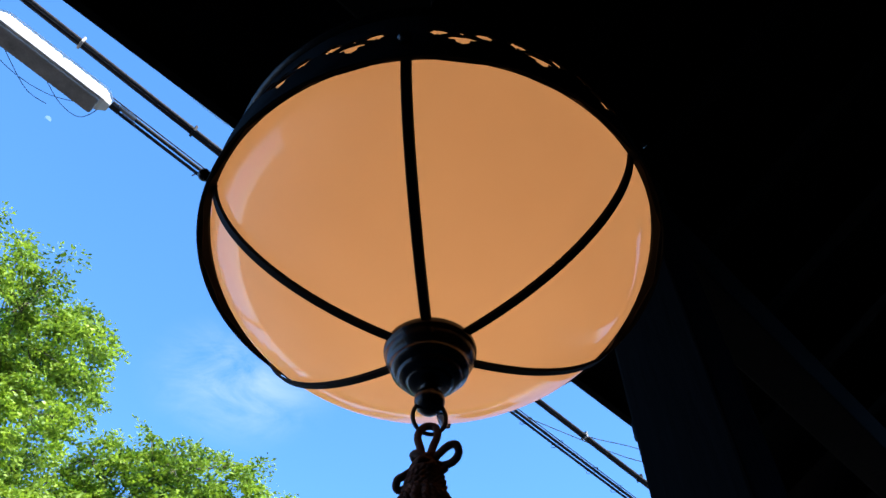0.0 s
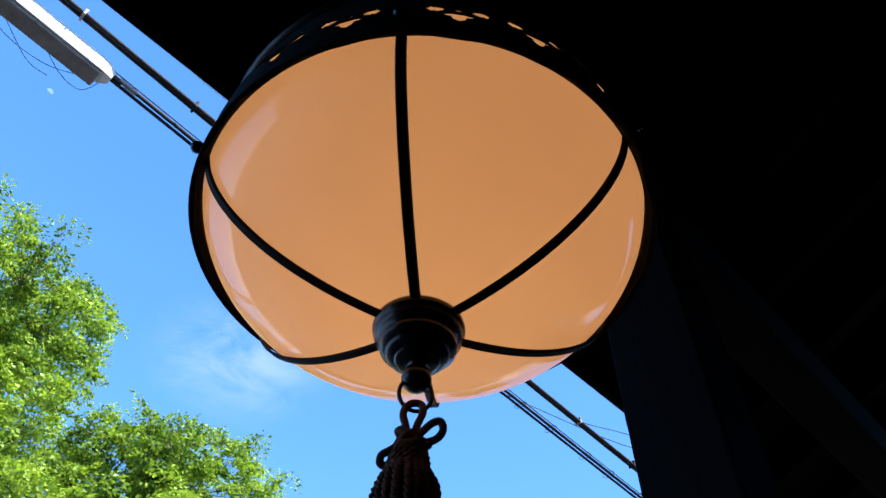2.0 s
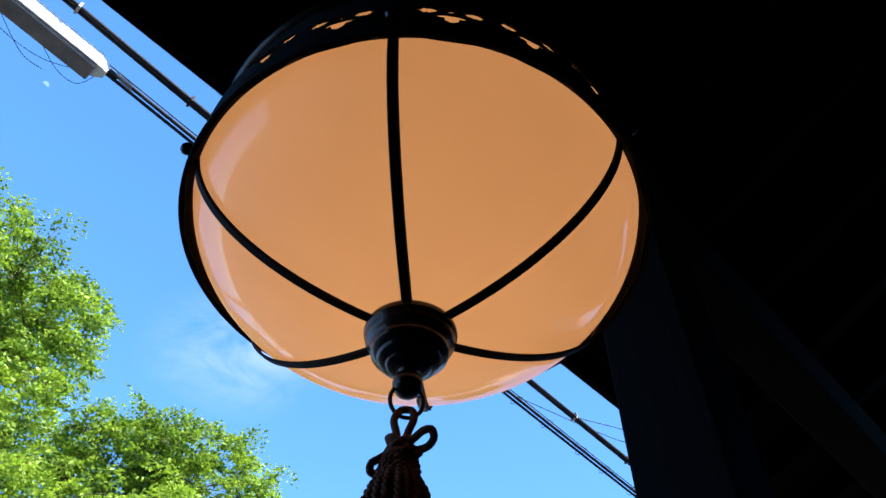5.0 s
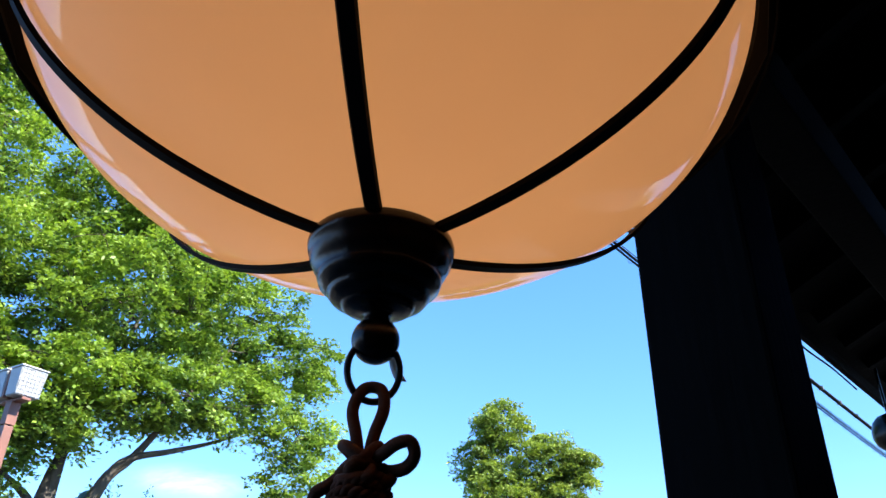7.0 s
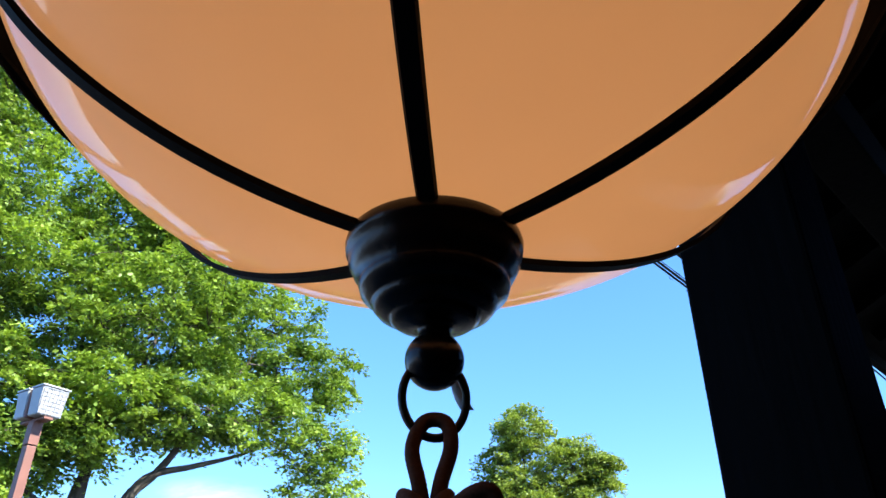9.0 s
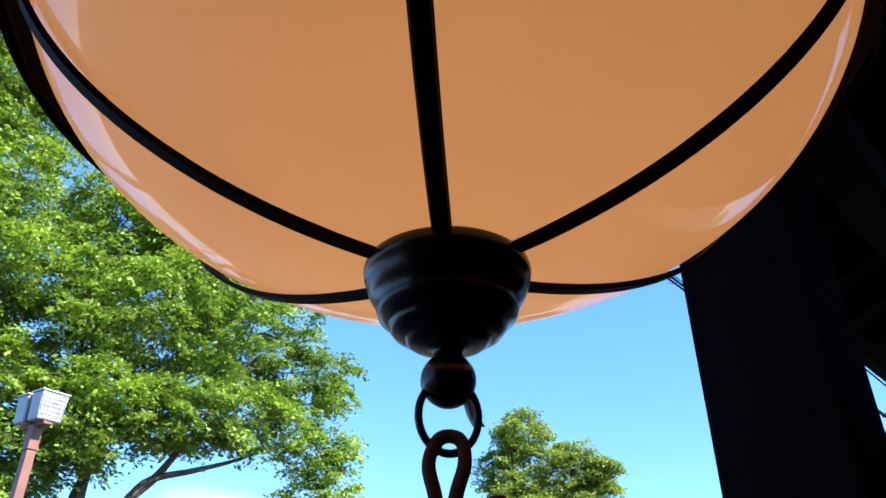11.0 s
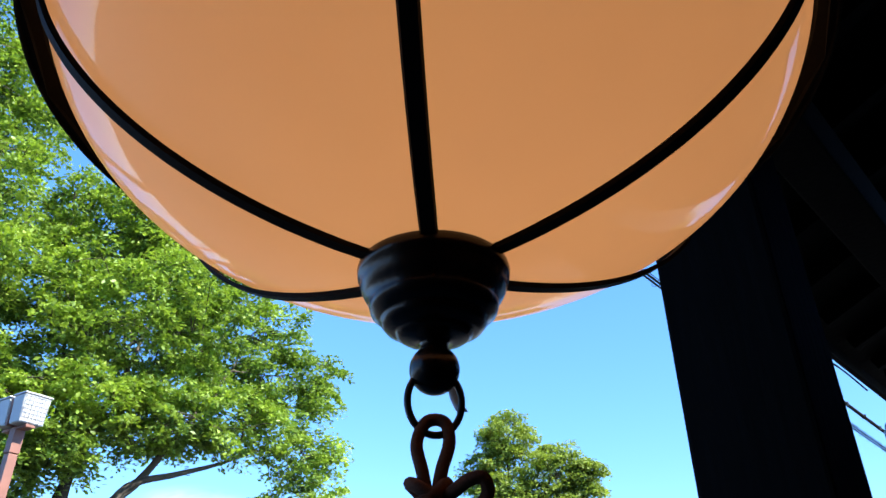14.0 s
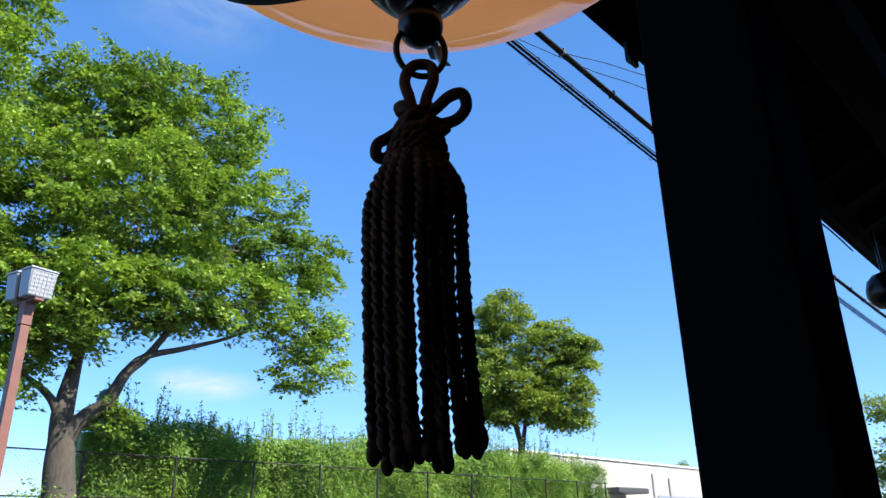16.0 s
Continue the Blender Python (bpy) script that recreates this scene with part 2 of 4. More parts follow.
def tube(points, radii, sides=8, closed=False, twist=0.0):
    """Vertices and faces of a tube along points."""
    pts = [Vector(p) for p in points]
    n = len(pts)
    if not hasattr(radii, "__len__"):
        radii = [radii] * n
    vs, fs = [], []
    ref = Vector((0.31, 0.17, 0.93))
    prev = None
    for i, p in enumerate(pts):
        a = pts[(i - 1) % n] if (closed or i > 0) else p
        c = pts[(i + 1) % n] if (closed or i < n - 1) else p
        d = (c - a).normalized()
        if prev is None:
            x = d.cross(ref).normalized()
        else:
            x = (prev - d * prev.dot(d)).normalized()
        prev = x
        y = d.cross(x)
        for k in range(sides):
            an = 2 * math.pi * k / sides + twist * i
            vs.append(p + (x * math.cos(an) + y * math.sin(an)) * radii[i])
    for i in range(n if closed else n - 1):
        j = (i + 1) % n
        for k in range(sides):
            m = (k + 1) % sides
            fs.append((i * sides + k, i * sides + m, j * sides + m, j * sides + k))
    if not closed:
        fs.append(tuple(range(sides - 1, -1, -1)))
        fs.append(tuple((n - 1) * sides + k for k in range(sides)))
    return vs, fs


def tube_object(name, points, radii, mat, parent=None, sides=8, closed=False, label=""):
    vs, fs = tube(points, radii, sides, closed)
    return mesh_object(name, vs, fs, mat, parent, True, label)


def merge(pairs):
    vs, fs = [], []
    for v, f in pairs:
        o = len(vs)
        vs += v
        fs += [tuple(i + o for i in q) for q in f]
    return vs, fs


def smooth_path(points, steps=8, closed=False):
    """A Catmull-Rom curve through points."""
    p = [Vector(q) for q in points]
    n = len(p)
    out = []
    for i in range(n if closed else n - 1):
        a = p[(i - 1) % n] if closed or i > 0 else p[i]
        b, c = p[i], p[(i + 1) % n]
        d = p[(i + 2) % n] if closed or i + 2 < n else c
        for k in range(steps):
            t = k / steps
            out.append(0.5 * (2 * b + (c - a) * t + (2 * a - 5 * b + 4 * c - d) * t * t + (3 * b - a - 3 * c + d) * t ** 3))
    if not closed:
        out.append(p[-1])
    return out


TURN = Matrix.Rotation(radians(-STREET), 3, "Z")     # local y runs along the street, local x towards the building

# ---- ground ----
def bank(x, y):
    v = -(x * V.x + y * V.y)
    t = min(1, max(0, (v - 11.0) / 3.2))
    return 1.6 * t * t * (3 - 2 * t)


def build_ground():
    vs, fs = [], []
    g = [-3000, -1200, -400, -150, -60, -30] + [-20 + 1.5 * i for i in range(40)] + [60, 100, 200, 400, 1200, 3000]
    n = len(g)
    for x in g:
        for y in g:
            p = U * y + V * -x
            vs.append((p.x, p.y, bank(p.x, p.y) + (0.02 * noise.noise(Vector((p.x, p.y, 0)) * 0.4) if abs(x) < 60 and abs(y) < 60 else 0)))
    for i in range(n - 1):
        for j in range(n - 1):
            fs.append((i * n + j, i * n + j + 1, (i + 1) * n + j + 1, (i + 1) * n + j))
    ob = mesh_object("ground", vs, fs, M_GROUND, smooth=True)
    tagged(ob, "grey asphalt ground rising to a low bank", "ground", kind="structure")


build_ground()

# ---- porch ----
EAVE_V, EAVE_Z = -0.744, Z0 + 1.130
SLOPE = math.tan(radians(24))


def build_porch():
    # post under the beam
    post = thing("porch_post", "square wooden porch post, blackened for shade, on a stone footing", "post", uv(0.733, -0.1, 0))
    w_u, w_v = 0.166, 0.171
    corner = Vector((0.3147, 0.6875, 0))
    c = corner + V * (w_v / 2) + U * (w_u / 2)
    post.location = (c.x, c.y, 0)
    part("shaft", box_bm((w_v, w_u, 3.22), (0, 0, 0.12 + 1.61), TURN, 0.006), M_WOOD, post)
    part("footing", box_bm((0.30, 0.32, 0.12), (0, 0, 0.06), TURN, 0.015), M_PLASTER, post)
    # beam along the eave on the posts
    b = thing("porch_beam", "heavy wooden beam, blackened for shade, resting on the porch posts", "beam", uv(0, -0.197, 3.34))
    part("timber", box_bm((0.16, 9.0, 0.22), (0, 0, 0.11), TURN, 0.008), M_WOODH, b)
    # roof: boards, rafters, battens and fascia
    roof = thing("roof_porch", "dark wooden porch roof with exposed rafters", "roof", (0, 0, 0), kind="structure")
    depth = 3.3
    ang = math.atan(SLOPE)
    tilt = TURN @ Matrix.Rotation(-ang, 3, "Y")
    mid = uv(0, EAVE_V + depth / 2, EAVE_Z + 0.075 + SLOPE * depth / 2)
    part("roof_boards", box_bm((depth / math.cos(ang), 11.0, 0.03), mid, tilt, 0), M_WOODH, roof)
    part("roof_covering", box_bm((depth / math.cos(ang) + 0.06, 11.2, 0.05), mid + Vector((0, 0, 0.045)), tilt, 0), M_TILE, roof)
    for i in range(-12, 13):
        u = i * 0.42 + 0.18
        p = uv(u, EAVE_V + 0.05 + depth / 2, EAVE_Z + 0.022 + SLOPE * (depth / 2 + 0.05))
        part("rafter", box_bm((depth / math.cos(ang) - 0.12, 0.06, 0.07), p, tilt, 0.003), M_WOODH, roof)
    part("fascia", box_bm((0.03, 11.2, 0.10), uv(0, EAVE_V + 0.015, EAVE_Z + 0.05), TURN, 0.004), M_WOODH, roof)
    # wall of the house behind, out of view, added to keep the porch dark
    wv = 1.75
    wall = new("wall_unseen_house")
    tagged(wall, "unseen house wall of dark vertical boards, blocking light", "wall", kind="structure")
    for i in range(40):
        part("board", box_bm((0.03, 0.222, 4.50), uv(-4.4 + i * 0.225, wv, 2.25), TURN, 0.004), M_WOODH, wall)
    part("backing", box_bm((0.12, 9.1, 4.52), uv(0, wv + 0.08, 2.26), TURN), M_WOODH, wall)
    # unseen end walls, added to cut sky light and its reflections on the globe
    for s, nm, w0, w1 in ((-1.55, "wall_unseen_end", -0.45, 1.74), (4.55, "wall_unseen_far_end", -0.1, 1.74)):
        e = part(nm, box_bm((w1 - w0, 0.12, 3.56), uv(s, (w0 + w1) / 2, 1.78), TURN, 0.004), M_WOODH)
        tagged(e, "plain dark side wall, unseen, added to block light", "wall", kind="structure")
    # hanger bracket under the eave
    h = thing("eave_bracket", "small dark metal bracket under the eave", "bracket", (0.525, 1.536, 3.13))
    part("plate", box_bm((0.014, 0.022, 0.07), (0, 0, 0.02), TURN, 0.002), M_IRON, h)
    part("hook", box_bm((0.014, 0.045, 0.026), (0.008, -0.012, -0.022), TURN, 0.004), M_IRON, h)
    bell = thing("hanging_bell", "round dark bronze bell hung under the eave", "bell", (2.456, 3.819, 3.074))
    part("body", lathe_bm([(0, 0.11), (0.02, 0.108), (0.06, 0.092), (0.09, 0.06), (0.105, 0.01), (0.106, -0.03), (0.09, -0.07), (0.055, -0.10), (0, -0.108)], 28), M_IRON, bell, smooth=True)
    wire = thing("eave_wire", "thin black wire strung under the eave", "wire", (0, 0, 0))
    tube_object("wire", smooth_path([uv(u, EAVE_V + 0.01 + 0.004 * math.sin(u * 5), EAVE_Z - 0.035 - 0.012 * math.sin(u * 3) ** 2) for u in (2.5, 2.8, 3.2, 3.6, 4.0, 4.45)], 6), 0.005, M_CABLE, wire, 6)
    part("hanger", lathe_bm([(0, 0.10), (0.008, 0.10), (0.008, 0.42), (0, 0.42)], 10), M_IRON, bell)


build_porch()

# ---- lantern ----
GLASS_R, GLASS_H, GLASS_N, GLASS_Z = 0.2108, 0.1454, 2.084, 0.0136
RIB_R, RIB_H, RIB_N, RIB_Z = 0.2090, 0.1300, 2.0555, -0.0018
RIB0 = radians(-0.59)                  # turn of the rib that faces the walk


def ring_point(r, a, z):
    """a: from -y, turning to +x."""
    return Vector((r * math.sin(a), -r * math.cos(a), z))


def build_lantern():
    lan = thing("hanging_lantern", "amber opal glass lantern in a dark bronze cage, under an eave", "lantern", (0, 0, Z0))
    lan.rotation_euler = (radians(-0.20), radians(-0.37), 0)
    # glass bowl
    prof = []
    for i in range(41):
        a = -math.pi / 2 + (math.pi / 2) * i / 40
        r = GLASS_R * math.cos(a) if i else 0.0
        prof.append((r, GLASS_Z - GLASS_H * max(0.0, 1 - (r / GLASS_R) ** GLASS_N) ** (1 / GLASS_N)))
    for i in range(1, 25):
        a = (math.pi / 2) * i / 24
        prof.append((GLASS_R * math.cos(a) ** 0.7 if i < 24 else 0.0, GLASS_Z + 0.118 * math.sin(a) ** 0.8))
    part("globe", lathe_bm(prof, 128), M_OPAL, lan, "glossy amber opal glass globe, lit from inside", True)
    # straps of the cage
    for k in range(6):
        a0 = RIB0 + k * math.pi / 3
        vs, fs = [], []
        n = 40
        tang = Vector((math.cos(a0), math.sin(a0), 0))
        for i in range(n + 1):
            t = i / n
            e = math.radians(-85.0 + (85.0 - 7.5) * t)
            rr, zz = math.cos(e) ** (2 / RIB_N), -(-math.sin(e)) ** (2 / RIB_N)
            nx = Vector((rr / RIB_R, zz / RIB_H)).normalized()
            for o, w in ((-0.0003, -1), (0.0022, -0.75), (0.0022, 0.75), (-0.0003, 1)):
                r2, z2 = RIB_R * rr + nx.x * o, RIB_Z + RIB_H * zz + nx.y * o
                vs.append(ring_point(r2, a0, z2) + tang * (w * 0.0045))
        for i in range(n):
            for q in range(4):
                m = (q + 1) % 4
                fs.append((i * 4 + q, i * 4 + m, i * 4 + 4 + m, i * 4 + 4 + q))
        fs += [(0, 1, 2, 3), (n * 4 + 3, n * 4 + 2, n * 4 + 1, n * 4)]
        mesh_object("rib", vs, fs, M_STRAP, lan)
        # round-headed bolt at the strap's upper end
        bolt = bmesh.new()
        bmesh.ops.create_uvsphere(bolt, u_segments=16, v_segments=10, radius=0.0058)
        bmesh.ops.translate(bolt, vec=ring_point(0.2205, a0, -0.0080), verts=bolt.verts)
        part("bolt", bolt, M_IRON, lan, smooth=True)
    # pierced crown band
    from mathutils.geometry import tessellate_polygon
    Z_LO, Z_HI = -0.030, 0.076

    def band_r(z):
        return 0.2150 if z < 0 else 0.2150 - 0.0100 * (z / Z_HI) ** 1.5

    side = [(0.0085, 0.0), (0.014, 0.0045), (0.018, 0.0062), (0.0195, 0.0048), (0.022, 0.0064), (0.0245, 0.0030), (0.0300, 0.0)]
    side = side + [(x, -y) for x, y in reversed(side[1:-1])]
    low = [(0.0, -0.0045), (-0.008, -0.0060), (-0.0158, -0.0088), (-0.009, -0.0125), (-0.006, -0.0125), (-0.005, -0.0165), (0.0, -0.0190)]
    low = low + [(-x, y) for x, y in reversed(low[1:-1])]
    eye = [(0.0045 * math.cos(j * math.pi / 4), 0.0030 * math.sin(j * math.pi / 4)) for j in range(8)]
    flower = [[(x, y * 1.3 + 0.0195) for x, y in h] for h in (side, [(-x, y) for x, y in reversed(side)], low, eye)]
    vs, fs = [], []
    for k in range(24):
        pierced = k % 4 != 3
        start, wide = (k // 4) * 60 + (3 + 18 * (k % 4)), 18 if pierced else 6
        mid_a = RIB0 + radians(start + wide / 2)
        wid = radians(wide / 2) * 0.209
        steps = 8
        outer = [(-wid + 2 * wid * i / steps, Z_LO) for i in range(steps + 1)] + [(wid, 0.018)] + [(wid - 2 * wid * i / steps, Z_HI) for i in range(steps + 1)] + [(-wid, 0.018)]
        loops = [outer] + ([[p for p in reversed(h)] for h in flower] if pierced else [])
        flat = [p for lp in loops for p in lp]
        tris = tessellate_polygon([[Vector((x, y, 0)) for x, y in lp] for lp in loops])
        o = len(vs)
        m = len(flat)
        for layer in (0.0, -0.0018):
            for x, z in flat:
                vs.append(ring_point(band_r(z) + layer, mid_a + x / 0.209, z))
        for t in tris:
            fs.append((o + t[0], o + t[1], o + t[2]))
            fs.append((o + m + t[2], o + m + t[1], o + m + t[0]))
        s = 0
        for lp in loops:
            q = len(lp)
            for i in range(q):
                j = (i + 1) % q
                fs.append((o + s + i, o + s + j, o + m + s + j, o + m + s + i))
            s += q
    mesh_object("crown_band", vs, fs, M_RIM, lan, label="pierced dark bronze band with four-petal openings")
    # rolled edge under the band, and the hood above
    lip = [(0.2076, -0.0190), (0.2077, -0.0215), (0.2148, -0.0312), (0.2160, -0.0308), (0.2163, -0.0296), (0.2163, -0.0270), (0.2150, -0.0252), (0.2076, -0.0190)]
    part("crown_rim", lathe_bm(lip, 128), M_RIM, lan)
    hood = [(0.2045, 0.076), (0.210, 0.079), (0.210, 0.084), (0.201, 0.088), (0.185, 0.098), (0.160, 0.118), (0.125, 0.140), (0.085, 0.160), (0.05, 0.176), (0.03, 0.195), (0.026, 0.215), (0.034, 0.225), (0.026, 0.236), (0.012, 0.245), (0.0, 0.247)]
    part("hood", lathe_bm(hood, 64), M_IRON, lan, "dark bronze hood", True)
    part("hanging_rod", lathe_bm([(0.0, 0.243), (0.008, 0.243), (0.008, 1.52), (0.0, 1.52)], 12), M_IRON, lan)
    # turned boss at the bottom
    boss = [(0.0, -0.131), (0.036, -0.1325), (0.0385, -0.1352), (0.0392, -0.1382), (0.0386, -0.1418), (0.0376, -0.1426), (0.0374, -0.1465), (0.0350, -0.1512), (0.0322, -0.1545),
            (0.0326, -0.1565), (0.0315, -0.1600), (0.0272, -0.1632), (0.0262, -0.1638), (0.0265, -0.1655), (0.0245, -0.1680), (0.0200, -0.1700), (0.0188, -0.1702), (0.0188, -0.1716), (0.0165, -0.1732), (0.0120, -0.1742), (0.0078, -0.1748), (0.0064, -0.1765), (0.0070, -0.1790), (0.0, -0.1795)]
    LIFT = 0.0045
    bs = part("boss", lathe_bm([(r * 0.99, z + LIFT) for r, z in boss], 64), M_IRON, lan, "stepped turned bronze boss", True)
    knob = bmesh.new()
    bmesh.ops.create_uvsphere(knob, u_segments=32, v_segments=20, radius=0.0120)
    bmesh.ops.translate(knob, vec=(0, 0, -0.1892 + LIFT), verts=knob.verts)
    part("knob", knob, M_IRON, bs, "round bronze knob", True)
    turn = Matrix.Rotation(radians(14), 3, "Z")
    loop = [turn @ Vector((0.0128 * math.cos(a), 0, 0.0158 * math.sin(a) - 0.2000)) for a in (2 * math.pi * i / 40 for i in range(40))]
    tube_object("ring", loop, 0.0017, M_RING, lan, 8, True, "thin dark wire ring")
    strip = []
    for i in range(9):
        t = i / 8
        c = Vector((0.0085 + 0.0040 * t * t, 0.012, -0.1935 + LIFT - 0.0125 * t))
        for w, d in ((-0.0026, -0.0004), (0.0026, -0.0004), (0.0026, 0.0004), (-0.0026, 0.0004)):
            strip.append(c + Vector((w, d, 0)))
    fs = [(i * 4 + q, i * 4 + (q + 1) % 4, i * 4 + 4 + (q + 1) % 4, i * 4 + 4 + q) for i in range(8) for q in range(4)] + [(3, 2, 1, 0), (32, 33, 34, 35)]
    mesh_object("plastic_strip", strip, fs, M_TIE, lan, True, "clear plastic tie strip")


build_lantern()


# ---- tassel ----
def two_ply(points, r, pitch, phase, sides=6):
    """Two cords wound round each other along a path."""
    pairs = []
    n = len(points)
    for s in (0, math.pi):
        path, dist = [], 0.0
        for i, p in enumerate(points):
            if i:
                dist += (points[i] - points[i - 1]).length
            an = phase + s + dist / pitch * 2 * math.pi
            path.append(p + Vector((math.cos(an), math.sin(an), 0)) * r * 0.72)
        radii = [r * 0.92] * n
        radii[-1] = r * 0.45
        pairs.append(tube(path, radii, sides))
    return merge(pairs)


def build_tassel():
    rnd = random.Random(5)
    tas = thing("tassel", "long brown twisted-cord tassel with looped knot, hanging below the lantern", "tassel", (-0.0004, -0.006, Z0 + 0.0045))
    R = 0.0029
    loop = smooth_path([(-0.0015, -0.002, -0.2475), (-0.0035, -0.001, -0.2375), (-0.0062, 0.001, -0.2255), (-0.0030, 0.004, -0.2155), (0.0022, 0.005, -0.2132), (0.0070, 0.004, -0.2160), (0.0082, 0.001, -0.2255), (0.0050, -0.001, -0.2370), (0.0030, -0.001, -0.2475)], 8)
    tube_object("hanging_loop", loop, R, M_CORD, tas, 10)
    right = smooth_path([(0.002, -0.003, -0.2515), (0.0095, -0.008, -0.2480), (0.0165, -0.012, -0.2440), (0.0225, -0.013, -0.2435), (0.0243, -0.011, -0.2490), (0.0205, -0.008, -0.2535), (0.0140, -0.005, -0.2545), (0.0060, -0.002, -0.2530)], 8)
    tube_object("side_loop", right, R, M_CORD, tas, 10)
    left = smooth_path([(-0.002, -0.003, -0.2505), (-0.0080, -0.004, -0.2565), (-0.0135, -0.0045, -0.2610), (-0.0185, -0.004, -0.2640), (-0.0195, -0.001, -0.2682), (-0.0155, 0.001, -0.2690), (-0.0090, 0.0, -0.2640), (-0.002, 0.0, -0.2560)], 8)
    tube_object("side_loop", left, R, M_CORD, tas, 10)
    # knot: crossing bights of the same cord
    for pts in ([(-0.0085, -0.002, -0.2428), (-0.004, -0.0075, -0.2458), (0.003, -0.0080, -0.2508), (0.0085, -0.003, -0.2553), (0.0075, 0.004, -0.2563), (-0.001, 0.006, -0.2493), (-0.0075, 0.004, -0.2433)],
                [(0.0065, -0.002, -0.2433), (0.003, -0.0085, -0.2483), (-0.004, -0.0085, -0.2528), (-0.0090, -0.003, -0.2563), (-0.0080, 0.004, -0.2543), (0.001, 0.0065, -0.2483), (0.0065, 0.004, -0.2428)],
                [(-0.010, 0.0, -0.2583), (-0.006, -0.0095, -0.2593), (0.002, -0.0105, -0.2583), (0.009, -0.006, -0.2573), (0.0105, 0.002, -0.2578), (0.005, 0.009, -0.2583), (-0.005, 0.009, -0.2583)]):
        tube_object("knot_bight", smooth_path(pts, 6, True), R, M_CORD, tas, 8, True)
    for c, r in (((0.0095, -0.005, -0.2570), 0.0046), ((0.0010, -0.0095, -0.2560), 0.0048)):
        fold = [Vector(c) + Vector((r * math.cos(a), 0.0018 * math.sin(2 * a), r * 0.75 * math.sin(a))) for a in (2 * math.pi * j / 20 for j in range(20))]
        tube_object("knot_bight", fold, R, M_CORD, tas, 8, True)
    # woven head: cords laid round a tapered core
    part("core", lathe_bm([(0, -0.2503), (0.007, -0.2523), (0.0095, -0.2623), (0.0125, -0.2723), (0.0165, -0.2823), (0.0175, -0.2923), (0.012, -0.3045), (0, -0.3085)], 20), M_CORD, tas, smooth=True)
    for i, (r, z) in enumerate([(0.0112, -0.2608), (0.0122, -0.2653), (0.0130, -0.2698), (0.0136, -0.2743)]):
        pts = [Vector((r * math.cos(a) , r * math.sin(a), z + 0.0012 * math.sin(3 * a + i))) for a in (2 * math.pi * j / 90 for j in range(90))]
        pairs = []
        for s in (0, math.pi):
            path = [p + (Vector((p.x, p.y, 0)).normalized() * math.cos(s + j * 0.7) + Vector((0, 0, math.sin(s + j * 0.7)))) * 0.0013 for j, p in enumerate(pts)]
            pairs.append(tube(path, 0.0017, 6, True))
        vs, fs = merge(pairs)
        mesh_object("binding", vs, fs, M_CORD, tas, True)
    # hanging strands, front and back of an oval
    cols = [-0.0222, -0.0168, -0.0112, -0.0054, 0.0030, 0.0087, 0.0142, 0.0196]
    spots = [(x, s) for x in cols for s in (-1, 1)] + [(-0.0226, 0.0), (0.0212, 0.0), (-0.0085, 0.5), (0.0075, -0.45), (0.0125, 0.4)]
    for x, side in spots:
        rr = 0.0230
        y = side * math.sqrt(max(0.0, rr * rr - x * x)) * 0.92
        a = math.atan2(y, x)
        c, s = math.cos(a), math.sin(a)
        end = -0.4035 - 0.0075 * rnd.random() + (0.004 if x > 0.012 else 0)
        shift = 0.0036 + (0.0022 if x > 0.01 else 0.0)
        ctrl = [Vector((0.0105 * c, 0.0105 * s, -0.268)), Vector((0.0130 * c, 0.0130 * s, -0.2735)), Vector((0.0165 * c, 0.0165 * s, -0.2795)), Vector((0.0196 * c, 0.0196 * s, -0.2865))]
        for t, z in ((0.0, -0.299), (0.2, -0.322), (0.45, -0.350), (0.75, -0.378), (1.0, end)):
            wob = 0.0005 if t < 0.9 else 0.0011
            ctrl.append(Vector((x * (1 - 0.03 * t) + shift * t * t + rnd.uniform(-1, 1) * wob, y * (1 - 0.1 * t) + rnd.uniform(-1, 1) * 0.001, z)))
        vs, fs = two_ply(smooth_path(ctrl, 9), 0.00185 + 0.00015 * rnd.random(), 0.0098, rnd.random() * 6)
        strand = mesh_object("strand", vs, fs, M_CORD, tas, True)
        tip = bmesh.new()
        bmesh.ops.create_uvsphere(tip, u_segments=10, v_segments=8, radius=0.0031)
        bmesh.ops.scale(tip, vec=(1, 1, 1.6), verts=tip.verts)
        bmesh.ops.translate(tip, vec=ctrl[-1] + Vector((0, 0, 0.001)), verts=tip.verts)
        part("strand_end", tip, M_CORD, strand, smooth=True)


build_tassel()


# ---- overhead cables ----
def along(s, d, h):
    """A point over the street: s along it, d off to the side, h above eye height."""
    return EYE + U * s - V * d + Vector((0, 0, h))


def droop(c, s):
    return c["h"] + c["slope"] * s + c["k"] * s * s


def sag(d, h, slope, k, side=0.0, up=0.0, s0=-14.0, s1=44.0, step=1.0):
    pts = []
    s = s0
    while s <= s1 + 1e-6:
        pts.append(along(s, d + side, h + slope * s + k * s * s + up))
        s += step
    return pts


